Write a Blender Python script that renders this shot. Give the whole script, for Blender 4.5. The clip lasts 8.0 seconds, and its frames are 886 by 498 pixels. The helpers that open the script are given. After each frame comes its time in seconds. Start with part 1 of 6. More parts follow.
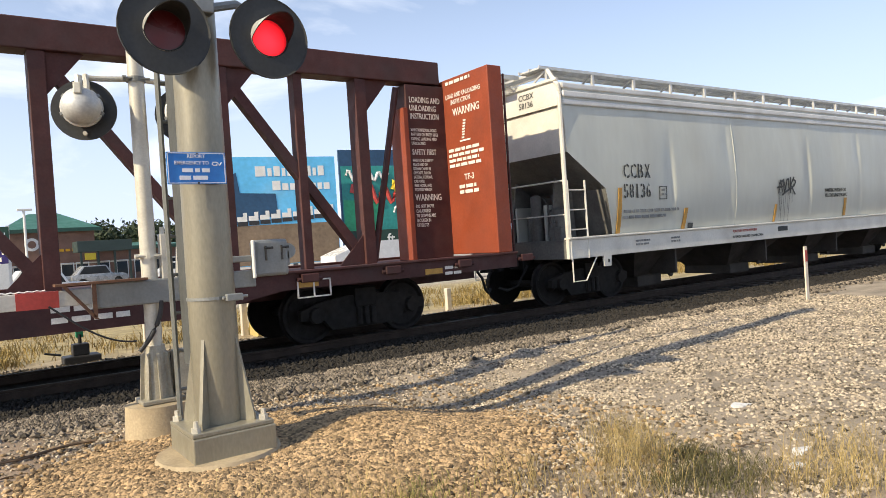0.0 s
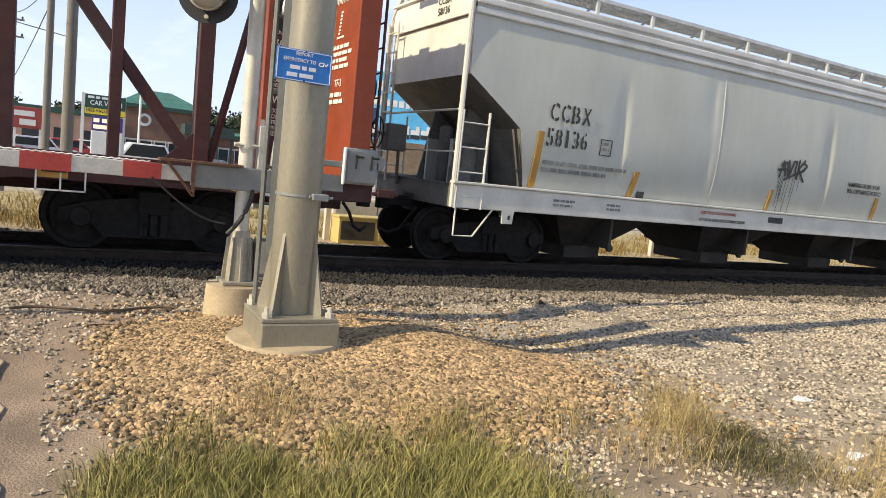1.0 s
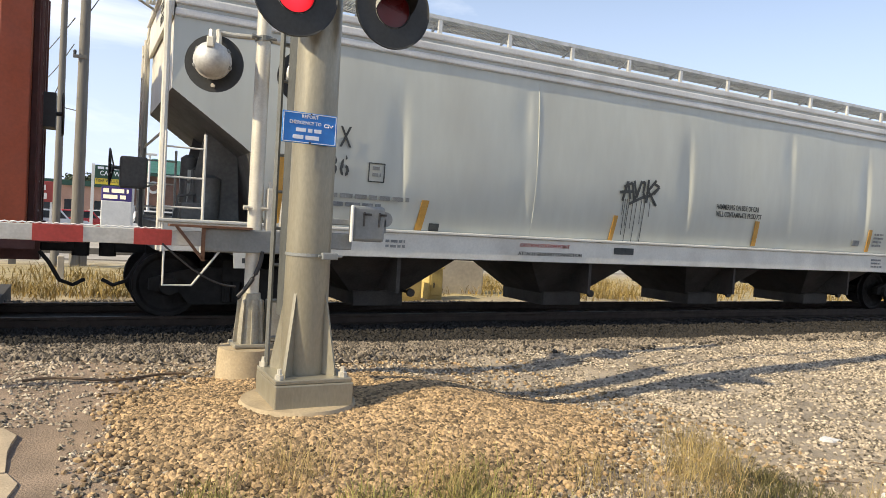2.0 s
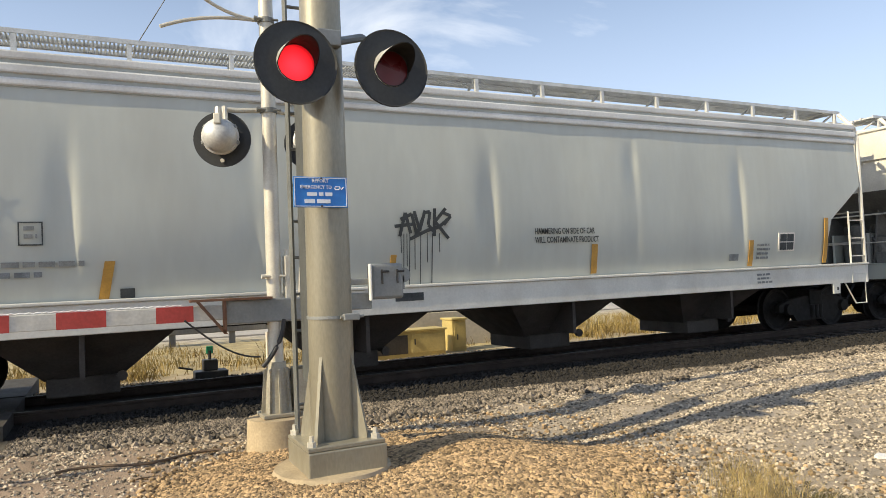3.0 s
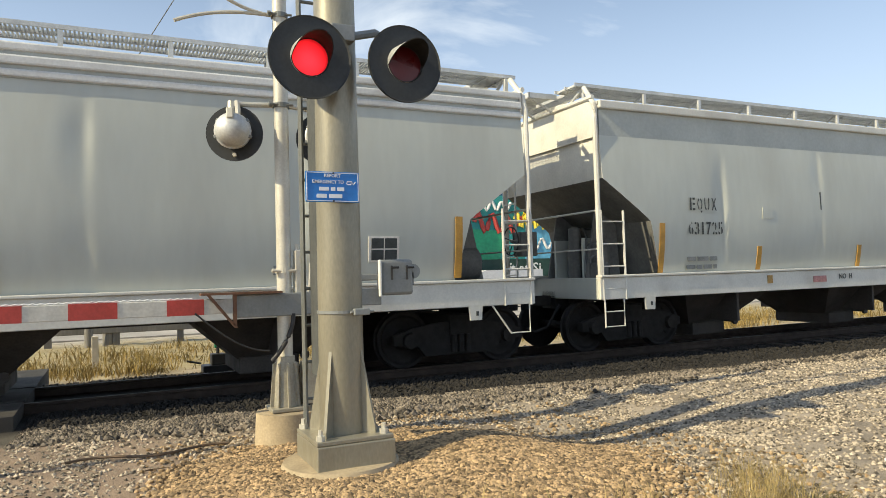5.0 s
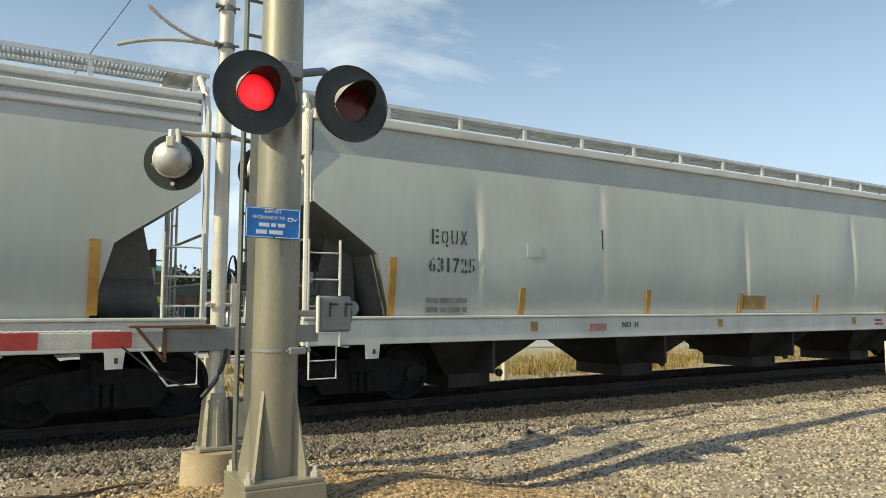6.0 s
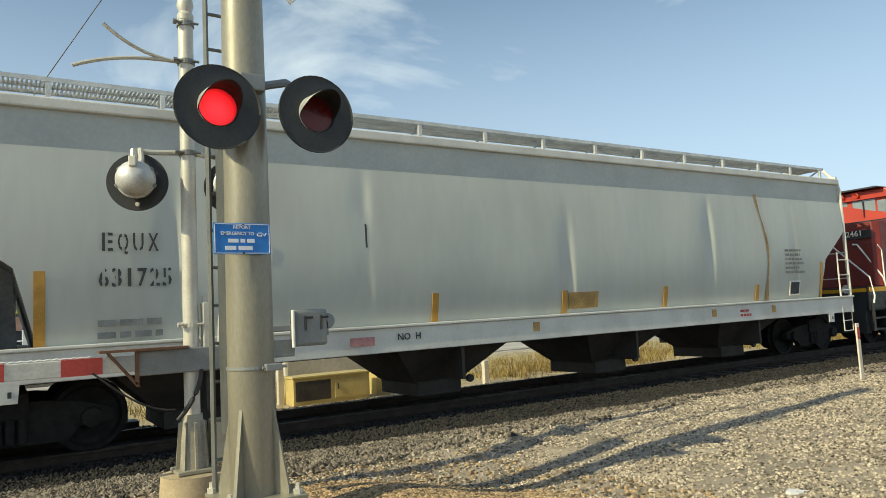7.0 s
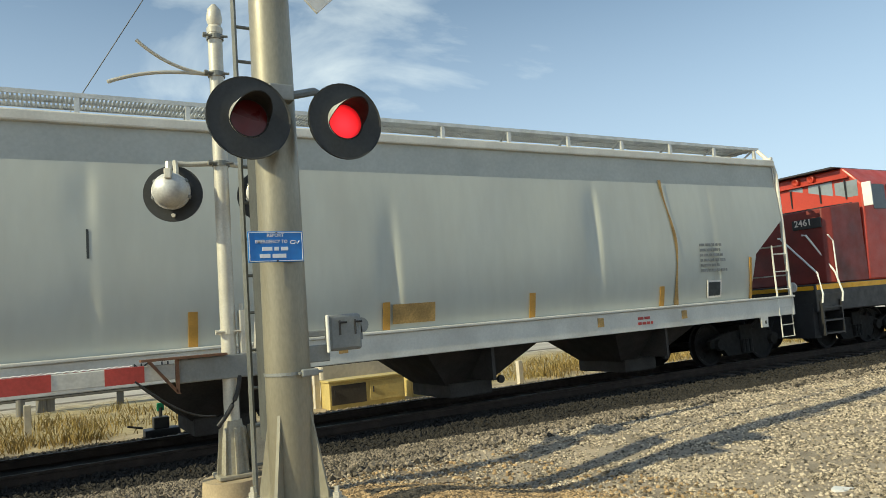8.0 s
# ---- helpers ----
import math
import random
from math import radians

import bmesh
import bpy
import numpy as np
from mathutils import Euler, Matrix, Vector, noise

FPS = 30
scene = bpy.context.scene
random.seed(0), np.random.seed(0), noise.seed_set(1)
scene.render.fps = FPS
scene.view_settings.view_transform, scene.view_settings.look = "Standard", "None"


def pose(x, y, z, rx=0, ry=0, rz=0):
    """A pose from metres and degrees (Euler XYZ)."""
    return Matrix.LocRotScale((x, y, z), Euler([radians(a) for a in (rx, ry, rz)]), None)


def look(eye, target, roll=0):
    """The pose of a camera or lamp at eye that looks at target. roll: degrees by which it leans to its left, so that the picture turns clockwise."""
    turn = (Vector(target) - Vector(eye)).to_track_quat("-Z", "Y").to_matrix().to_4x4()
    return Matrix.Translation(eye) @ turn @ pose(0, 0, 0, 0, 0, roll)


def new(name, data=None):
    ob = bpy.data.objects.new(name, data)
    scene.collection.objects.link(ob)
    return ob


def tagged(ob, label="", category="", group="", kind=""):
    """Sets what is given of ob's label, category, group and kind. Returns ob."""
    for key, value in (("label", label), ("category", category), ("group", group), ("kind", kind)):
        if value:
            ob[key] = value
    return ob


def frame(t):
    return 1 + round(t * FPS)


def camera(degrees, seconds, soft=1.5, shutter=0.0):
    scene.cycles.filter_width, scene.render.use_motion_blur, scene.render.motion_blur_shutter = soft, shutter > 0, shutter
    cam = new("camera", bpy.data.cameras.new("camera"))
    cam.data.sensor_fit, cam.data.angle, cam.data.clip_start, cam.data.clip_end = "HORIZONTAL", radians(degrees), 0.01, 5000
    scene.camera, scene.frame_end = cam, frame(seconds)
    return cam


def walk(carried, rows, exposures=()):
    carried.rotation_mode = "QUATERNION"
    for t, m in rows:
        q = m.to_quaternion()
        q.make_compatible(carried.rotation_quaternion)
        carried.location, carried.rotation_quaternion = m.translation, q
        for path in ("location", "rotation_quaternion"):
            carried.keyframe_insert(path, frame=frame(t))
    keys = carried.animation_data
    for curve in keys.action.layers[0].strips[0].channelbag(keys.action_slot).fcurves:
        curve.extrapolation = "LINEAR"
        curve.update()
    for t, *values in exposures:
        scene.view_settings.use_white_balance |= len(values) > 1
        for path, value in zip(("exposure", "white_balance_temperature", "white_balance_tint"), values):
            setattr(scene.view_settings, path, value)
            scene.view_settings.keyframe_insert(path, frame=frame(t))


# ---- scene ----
cam = camera(65.0, 8.0, 0.55)
PATH = [
    (0.0, pose(0.016, -0.010, 1.552, 89.29, 3.72, -35.52)),
    (0.5, pose(0.029, -0.026, 1.546, 87.11, 2.54, -36.51)),
    (0.9, pose(0.036, -0.024, 1.489, 85.01, -4.89, -28.26)),
    (1.0, pose(0.020, -0.041, 1.519, 83.79, -6.06, -28.15)),
    (1.5, pose(0.020, -0.020, 1.514, 85.72, -4.55, -27.35)),
    (2.0, pose(0.010, -0.035, 1.520, 88.11, -3.42, -27.65)),
    (2.2, pose(0.006, -0.029, 1.529, 89.81, -3.06, -29.72)),
    (3.3, pose(0.012, -0.009, 1.469, 92.34, 3.77, -25.77)),
    (3.5, pose(0.002, -0.022, 1.438, 91.58, 4.72, -27.53)),
    (4.0, pose(0.002, 0.003, 1.462, 90.03, 2.34, -24.24)),
    (4.5, pose(-0.001, 0.001, 1.496, 90.42, 0.80, -24.90)),
    (5.0, pose(-0.014, 0.002, 1.491, 92.25, 1.56, -25.66)),
    (5.2, pose(-0.009, 0.028, 1.512, 94.34, 0.26, -28.10)),
    (6.3, pose(-0.022, -0.016, 1.566, 94.40, 0.81, -32.15)),
    (6.5, pose(-0.004, 0.006, 1.562, 94.10, 2.03, -33.70)),
    (7.0, pose(0.005, 0.014, 1.564, 95.28, 2.96, -32.50)),
    (7.5, pose(0.007, 0.035, 1.566, 94.41, 4.17, -30.59)),
    (8.0, pose(-0.006, -0.002, 1.576, 95.52, 4.29, -29.82)),
]
walk(cam, PATH, [(0.0, 0.20, 7100, 10), (2.2, 0.22, 7200, 9), (4.0, 0.12, 7300, 6), (5.2, 0.12, 7300, 3), (6.3, -0.09, 7250, -3.5), (8.0, -0.09, 7200, -4.5)])

# how far the train has rolled, by seconds
ROLL = [(0.0, -0.00), (0.5, -2.26), (0.9, -4.06), (1.0, -4.51), (1.5, -6.75), (2.0, -8.99), (2.2, -9.91), (3.3, -14.98), (3.5, -15.89), (4.0, -18.14), (4.5, -20.36), (5.0, -22.56), (5.2, -23.42), (6.3, -28.10), (6.5, -28.98), (7.0, -31.16), (7.5, -33.32), (8.0, -35.44)]

# ---- world and light ----
SUN_EL, SUN_AZ = 33.5, 5.2   # degrees above the ground; towards the near side of the track
sd = Vector((math.cos(radians(SUN_EL)) * math.cos(radians(SUN_AZ)), math.cos(radians(SUN_EL)) * math.sin(radians(SUN_AZ)), -math.sin(radians(SUN_EL))))
sun_data = bpy.data.lights.new("sun", "SUN")
sun_data.energy, sun_data.angle, sun_data.color = 5.0, radians(0.6), (1.0, 0.89, 0.68)
sun = new("sun", sun_data)
sun.matrix_world = look((0, 0, 30), Vector((0, 0, 30)) + sd)

world = bpy.data.worlds.new("sky")
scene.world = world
world.use_nodes = True
wn, wl = world.node_tree.nodes, world.node_tree.links
bg = wn["Background"]
sky = wn.new("ShaderNodeTexSky")
sky.sky_type, sky.sun_disc = "NISHITA", False
sky.sun_elevation = radians(SUN_EL)
sky.sun_rotation = math.atan2(-sd.x, -sd.y)
sky.air_density, sky.dust_density, sky.ozone_density = 1.0, 0.8, 4.0
wc = wn.new("ShaderNodeTexCoord")
wm = wn.new("ShaderNodeMapping")
wm.inputs["Scale"].default_value = (1.2, 1.2, 3.4)
wm.inputs["Rotation"].default_value = (0, 0, radians(14))
wm.inputs["Location"].default_value = (0.35, 0.1, 0.2)
cn = wn.new("ShaderNodeTexNoise")
cn.inputs["Scale"].default_value, cn.inputs["Detail"].default_value, cn.inputs["Roughness"].default_value = 1.7, 7.0, 0.55
cn.inputs["Distortion"].default_value = 0.6
cr = wn.new("ShaderNodeMapRange")
cr.inputs["From Min"].default_value, cr.inputs["From Max"].default_value = 0.49, 0.72
cr.inputs["To Min"].default_value, cr.inputs["To Max"].default_value = 0.03, 0.80
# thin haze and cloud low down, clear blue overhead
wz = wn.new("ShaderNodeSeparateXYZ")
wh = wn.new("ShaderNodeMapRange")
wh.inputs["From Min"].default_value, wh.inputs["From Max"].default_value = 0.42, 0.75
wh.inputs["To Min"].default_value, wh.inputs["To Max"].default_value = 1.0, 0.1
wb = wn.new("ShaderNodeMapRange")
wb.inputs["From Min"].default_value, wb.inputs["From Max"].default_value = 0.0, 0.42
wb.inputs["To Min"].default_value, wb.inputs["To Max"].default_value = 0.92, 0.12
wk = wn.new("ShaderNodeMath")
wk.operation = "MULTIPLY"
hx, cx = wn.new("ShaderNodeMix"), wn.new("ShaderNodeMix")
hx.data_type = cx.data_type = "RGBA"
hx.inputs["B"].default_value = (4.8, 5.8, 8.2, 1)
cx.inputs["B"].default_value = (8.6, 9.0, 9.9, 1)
wl.new(wc.outputs["Generated"], wm.inputs["Vector"])
wl.new(wm.outputs["Vector"], cn.inputs["Vector"])
wl.new(cn.outputs["Fac"], cr.inputs["Value"])
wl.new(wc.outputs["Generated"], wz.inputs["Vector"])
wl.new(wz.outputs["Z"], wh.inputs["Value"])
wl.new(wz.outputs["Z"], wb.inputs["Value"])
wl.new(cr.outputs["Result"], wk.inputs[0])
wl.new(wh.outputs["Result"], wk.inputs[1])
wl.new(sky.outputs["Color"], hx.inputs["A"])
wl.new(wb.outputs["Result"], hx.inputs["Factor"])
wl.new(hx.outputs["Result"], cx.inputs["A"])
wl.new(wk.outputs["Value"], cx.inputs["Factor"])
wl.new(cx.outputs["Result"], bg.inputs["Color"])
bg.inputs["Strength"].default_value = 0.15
scene.view_settings.exposure = 0.0

RT, YC, RAILZ = 0.15, 11.2, 0.05         # level of the cars, middle of the track, rail top
GRADE = 0.0039               # the track climbs slightly to the right


# ---- materials ----
def mat(name, base, rough=0.6, metal=0.0, var=0.25, scale=3.0, fine=60.0, bump=0.15, stain=None, amount=0.4, island=0.0, stretch=None, sscale=1.2, attr=False):
    m = bpy.data.materials.new(name)
    m.use_nodes = True
    n, l = m.node_tree.nodes, m.node_tree.links
    b = n["Principled BSDF"]
    b.inputs["Metallic"].default_value = metal
    tc = n.new("ShaderNodeTexCoord")
    vec = tc.outputs["Object"]
    if stretch:
        mp = n.new("ShaderNodeMapping")
        mp.inputs["Scale"].default_value = stretch
        l.new(vec, mp.inputs["Vector"])
        vec = mp.outputs["Vector"]

    def nz(sc, det=4.0):
        x = n.new("ShaderNodeTexNoise")
        x.inputs["Scale"].default_value, x.inputs["Detail"].default_value = sc, det
        l.new(vec, x.inputs["Vector"])
        return x.outputs["Fac"]

    def mix(kind, fac, a, c):
        x = n.new("ShaderNodeMix")
        x.data_type, x.blend_type = "RGBA", kind
        for key, value in (("Factor", fac), ("A", a), ("B", c)):
            if isinstance(value, (int, float)):
                x.inputs[key].default_value = value
            elif isinstance(value, tuple):
                x.inputs[key].default_value = (*value, 1)
            else:
                l.new(value, x.inputs[key])
        return x.outputs["Result"]

    def ramp(v, lo, hi, a, c):
        x = n.new("ShaderNodeMapRange")
        for key, value in (("From Min", lo), ("From Max", hi), ("To Min", a), ("To Max", c)):
            x.inputs[key].default_value = value
        l.new(v, x.inputs["Value"])
        return x.outputs["Result"]

    def grey(v):
        x = n.new("ShaderNodeCombineColor")
        for k in range(3):
            l.new(v, x.inputs[k])
        return x.outputs["Color"]

    if attr:
        at = n.new("ShaderNodeVertexColor")
        at.layer_name = "zone"
        col = at.outputs["Color"]
    else:
        col = mix("MIX", 0.0, base, base)
    col = mix("MULTIPLY", 1.0, col, grey(ramp(nz(scale), 0.3, 0.7, 1 - var, 1 + var)))
    col = mix("MULTIPLY", 1.0, col, grey(ramp(nz(fine, 2.0), 0.3, 0.7, 1 - var * 0.6, 1 + var * 0.6)))
    if stain:
        col = mix("MIX", ramp(nz(sscale, 6.0), 0.5, 0.72, 0.0, amount), col, stain)
    if island:
        ge = n.new("ShaderNodeNewGeometry")
        col = mix("MULTIPLY", 1.0, col, grey(ramp(ge.outputs["Random Per Island"], 0, 1, 1 - island, 1 + island)))
    l.new(col, b.inputs["Base Color"])
    l.new(ramp(nz(scale * 2.3), 0.3, 0.7, max(rough - 0.1, 0.03), min(rough + 0.12, 1)), b.inputs["Roughness"])
    if bump:
        bp = n.new("ShaderNodeBump")
        bp.inputs["Strength"].default_value, bp.inputs["Distance"].default_value = bump, 0.01
        l.new(nz(fine), bp.inputs["Height"])
        l.new(bp.outputs["Normal"], b.inputs["Normal"])
    return m


def glow(name, colour, strength):
    m = bpy.data.materials.new(name)
    m.use_nodes = True
    b = m.node_tree.nodes["Principled BSDF"]
    b.inputs["Base Color"].default_value = (*colour, 1)
    b.inputs["Emission Color"].default_value = (*colour, 1)
    b.inputs["Emission Strength"].default_value = strength
    return m


M_GREY = mat("hopper_paint", (0.495, 0.512, 0.465), 0.42, 0, 0.05, 0.8, 7, 0.03, (0.38, 0.375, 0.335), 0.35, stretch=(1, 1, 0.25), sscale=1.1)
M_WHITE = mat("sill_paint", (0.66, 0.64, 0.575), 0.45, 0, 0.08, 2, 30, 0.06, (0.35, 0.31, 0.26), 0.35)
M_ROOF = mat("roof_paint", (0.68, 0.68, 0.66), 0.45, 0, 0.10, 1.5, 30, 0.05, (0.34, 0.32, 0.29), 0.4)
M_GALV = mat("galvanised_steel", (0.56, 0.56, 0.54), 0.45, 0.35, 0.15, 5, 50, 0.08)
# the undercar shade is put into the dark bay colour
M_BAY = mat("hopper_bay_paint_with_shade", (0.05, 0.043, 0.037), 0.8, 0, 0.3, 2, 30, 0.1, (0.06, 0.04, 0.03), 0.6)
M_TRUCK = mat("grimy_cast_iron", (0.011, 0.010, 0.009), 0.9, 0.1, 0.35, 4, 40, 0.2, (0.035, 0.026, 0.019), 0.4)
M_WHEEL = mat("wheel_steel", (0.012, 0.010, 0.009), 0.75, 0.3, 0.3, 5, 40, 0.1)
M_YEL = mat("reflective_tape", (0.50, 0.265, 0.05), 0.5, 0, 0.15, 8, 60, 0.03)
# dark grey for the hopper end slopes and end gear
M_SLOPE = mat("dark_slope_sheet", (0.15, 0.148, 0.138), 0.7, 0, 0.25, 1.5, 20, 0.08, (0.07, 0.065, 0.06), 0.6)
# body grey darkened for the shade that the roof band throws
M_EAVE = mat("eave_paint_with_shade", (0.43, 0.45, 0.42), 0.5, 0, 0.08, 1.5, 20, 0.04)
M_BRKT = mat("rusty_bracket_paint", (0.15, 0.075, 0.045), 0.8, 0, 0.25, 6, 40, 0.1)
M_CW = mat("dull_grey_casting", (0.24, 0.25, 0.245), 0.5, 0.2, 0.12, 4, 40, 0.06)
M_INK = mat("stencil_ink", (0.045, 0.05, 0.05), 0.7, 0, 0.3, 6, 60, 0.0)
M_FADE = mat("faded_ink", (0.20, 0.21, 0.21), 0.7, 0, 0.3, 6, 60, 0.0)
M_WTXT = mat("white_lettering", (0.72, 0.68, 0.62), 0.7, 0, 0.15, 6, 60, 0.0)
M_RUST = mat("rust_streak", (0.40, 0.25, 0.09), 0.8, 0, 0.3, 4, 30, 0.05)
M_DECAL = mat("faded_red_decal", (0.42, 0.20, 0.19), 0.6, 0, 0.25, 12, 60, 0.0)
M_RED = mat("oxide_red_paint", (0.25, 0.047, 0.017), 0.6, 0, 0.14, 1.6, 30, 0.08, (0.17, 0.04, 0.022), 0.45)
M_BROWN = mat("weathered_brown_paint", (0.07, 0.022, 0.019), 0.7, 0, 0.2, 2, 30, 0.1, (0.05, 0.028, 0.026), 0.6)
M_LOCO = mat("locomotive_red", (0.42, 0.04, 0.02), 0.42, 0, 0.10, 1.5, 25, 0.04, (0.20, 0.03, 0.025), 0.4)
# darker red for the nose than for the cab
M_NOSE = mat("nose_dark_red", (0.17, 0.02, 0.015), 0.5, 0, 0.15, 1.5, 25, 0.05, (0.05, 0.015, 0.012), 0.6)
M_BLACK = mat("black_paint", (0.025, 0.025, 0.027), 0.5, 0, 0.25, 3, 40, 0.08)
M_DISC = mat("flat_black_sheet", (0.028, 0.03, 0.031), 0.6, 0, 0.2, 3, 40, 0.06)
M_LYEL = mat("yellow_stripe", (0.70, 0.36, 0.02), 0.5, 0, 0.12, 5, 40, 0.03)
M_BASE = mat("stained_silver_casting", (0.36, 0.335, 0.27), 0.5, 0.2, 0.18, 5, 50, 0.1, (0.26, 0.19, 0.11), 0.5)
M_GUARD = mat("dark_grey_guard", (0.085, 0.09, 0.088), 0.6, 0.1, 0.15, 4, 50, 0.05)
M_HOOD = mat("black_hood_lining", (0.008, 0.008, 0.008), 0.9, 0, 0.1, 4, 40, 0.0)
M_MAST = mat("aluminium_paint_mast", (0.29, 0.268, 0.208), 0.38, 0.3, 0.14, 2.2, 60, 0.08, (0.24, 0.22, 0.18), 0.45, stretch=(1, 1, 0.35))
M_SILV = mat("silver_paint", (0.59, 0.56, 0.48), 0.4, 0.2, 0.12, 4, 60, 0.06, (0.35, 0.31, 0.25), 0.3)
M_DKGALV = mat("dull_channel", (0.20, 0.205, 0.19), 0.5, 0.3, 0.15, 4, 50, 0.08)
M_CONC = mat("concrete", (0.42, 0.335, 0.22), 0.9, 0, 0.18, 3, 50, 0.3, (0.28, 0.23, 0.17), 0.5)
M_SLAB = mat("worn_pavement", (0.46, 0.37, 0.26), 0.9, 0, 0.15, 3, 60, 0.3, (0.30, 0.25, 0.20), 0.4)
M_SIGN = mat("blue_sign_face", (0.015, 0.185, 0.56), 0.45, 0, 0.08, 4, 40, 0.0)
M_STXT = mat("sign_lettering", (0.75, 0.78, 0.82), 0.5, 0, 0.08, 4, 40, 0.0)
M_GREDS = mat("gate_red_band", (0.42, 0.05, 0.04), 0.5, 0, 0.15, 5, 40, 0.03)
M_GWH = mat("gate_white_band", (0.54, 0.53, 0.49), 0.5, 0, 0.12, 5, 40, 0.03, (0.4, 0.36, 0.3), 0.3)
M_RAIL = mat("rusty_rail", (0.045, 0.03, 0.022), 0.7, 0.4, 0.3, 4, 50, 0.15)
M_RAILT = mat("worn_rail_head", (0.05, 0.045, 0.04), 0.6, 0.5, 0.1, 4, 50, 0.03)
M_TIE = mat("creosoted_tie", (0.06, 0.045, 0.035), 0.9, 0, 0.3, 5, 40, 0.3)
M_GROUND = mat("ground", (1, 1, 1), 0.95, 0, 0.30, 2.2, 75, 0.9, attr=True)
M_TAN = mat("tan_river_gravel", (0.315, 0.217, 0.119), 0.85, 0, 0.2, 3, 80, 0.1, island=0.75)
M_BALL = mat("grey_ballast", (0.165, 0.137, 0.105), 0.9, 0, 0.25, 3, 80, 0.1, island=0.9)
M_DBALL = mat("near_black_ballast", (0.02, 0.0175, 0.015), 0.95, 0, 0.25, 3, 80, 0.1, island=0.5)
M_GRASS = mat("green_grass", (0.24, 0.22, 0.07), 0.7, 0, 0.25, 2, 20, 0.0, (0.33, 0.27, 0.10), 0.9, island=0.45, sscale=2.5)
M_WEED = mat("dull_weed", (0.10, 0.092, 0.035), 0.8, 0, 0.3, 2, 20, 0.0, (0.19, 0.13, 0.06), 0.8, island=0.5, sscale=3.0)
M_DRY = mat("dry_grass", (0.36, 0.27, 0.115), 0.8, 0, 0.2, 2, 20, 0.0, island=0.4)
M_FDRY = mat("brown_bank_grass", (0.27, 0.19, 0.065), 0.85, 0, 0.25, 1.2, 12, 0.0, (0.17, 0.15, 0.05), 0.6, island=0.4)
M_STICK = mat("dead_twig", (0.13, 0.09, 0.06), 0.9, 0, 0.2, 5, 40, 0.1)
M_LITTER = mat("white_litter", (0.75, 0.74, 0.72), 0.8, 0, 0.08, 5, 40, 0.05)
M_ASPH = mat("asphalt", (0.045, 0.041, 0.037), 0.9, 0, 0.25, 2, 90, 0.4, (0.08, 0.07, 0.06), 0.5)
M_LOT = mat("bleached_lot", (0.38, 0.35, 0.31), 0.9, 0, 0.2, 0.4, 20, 0.2)
M_BRICK = mat("brown_brick_wall", (0.20, 0.115, 0.085), 0.85, 0, 0.2, 1.0, 12, 0.2)
M_PALEWALL = mat("pale_wall", (0.55, 0.50, 0.42), 0.85, 0, 0.15, 1, 10, 0.1)
M_GROOF = mat("green_metal_roof", (0.045, 0.16, 0.12), 0.5, 0.1, 0.15, 0.6, 8, 0.05)
M_GLASS = mat("dark_glass", (0.03, 0.035, 0.04), 0.08, 0, 0.1, 1, 10, 0.0)
# dark glass with the sky's reflection put into its pale base colour
M_WSCR = mat("windscreen_with_sky_sheen", (0.22, 0.25, 0.27), 0.06, 0, 0.1, 1, 10, 0.0)
M_WSCR.node_tree.nodes["Principled BSDF"].inputs["Coat Weight"].default_value = 1.0
M_BBLUE = mat("billboard_sky_blue", (0.10, 0.46, 0.78), 0.6, 0, 0.15, 0.25, 3, 0.0, (0.30, 0.60, 0.80), 0.6, sscale=0.2)
M_TEAL = mat("billboard_teal", (0.012, 0.21, 0.20), 0.6, 0, 0.2, 0.5, 4, 0.0, (0.04, 0.32, 0.30), 0.7, sscale=0.3)
M_NAVY = mat("billboard_navy", (0.015, 0.06, 0.13), 0.6, 0, 0.2, 0.5, 4, 0.0)
M_WOODP = mat("weathered_pole", (0.19, 0.18, 0.165), 0.85, 0, 0.2, 1.5, 30, 0.2, stretch=(1, 1, 0.1))
M_SIGNW = mat("sign_white", (0.68, 0.68, 0.66), 0.6, 0, 0.08, 2, 20, 0.0)
M_SGREEN = mat("sign_dark_green", (0.02, 0.07, 0.05), 0.6, 0, 0.1, 2, 20, 0.0)
M_SYEL = mat("sign_yellow", (0.75, 0.58, 0.06), 0.6, 0, 0.1, 2, 20, 0.0)
M_BOXT = mat("tan_cabinet", (0.50, 0.39, 0.15), 0.6, 0, 0.12, 2, 20, 0.05, (0.3, 0.24, 0.14), 0.4)
M_LEAF = mat("tree_leaves", (0.045, 0.065, 0.03), 0.7, 0, 0.3, 0.5, 6, 0.0, island=0.5)
M_BARK = mat("bark", (0.10, 0.075, 0.055), 0.9, 0, 0.25, 2, 20, 0.3)
M_CARW = mat("white_car_paint", (0.70, 0.70, 0.70), 0.25, 0, 0.05, 1, 8, 0.0)
M_CARR = mat("red_car_paint", (0.42, 0.03, 0.03), 0.25, 0, 0.05, 1, 8, 0.0)
M_CARG = mat("silver_car_paint", (0.32, 0.33, 0.34), 0.25, 0.3, 0.05, 1, 8, 0.0)
M_TYRE = mat("tyre_rubber", (0.02, 0.02, 0.02), 0.85, 0, 0.2, 4, 30, 0.1)
M_LIT = glow("lit_red_array", (1.0, 0.016, 0.03), 2.1)
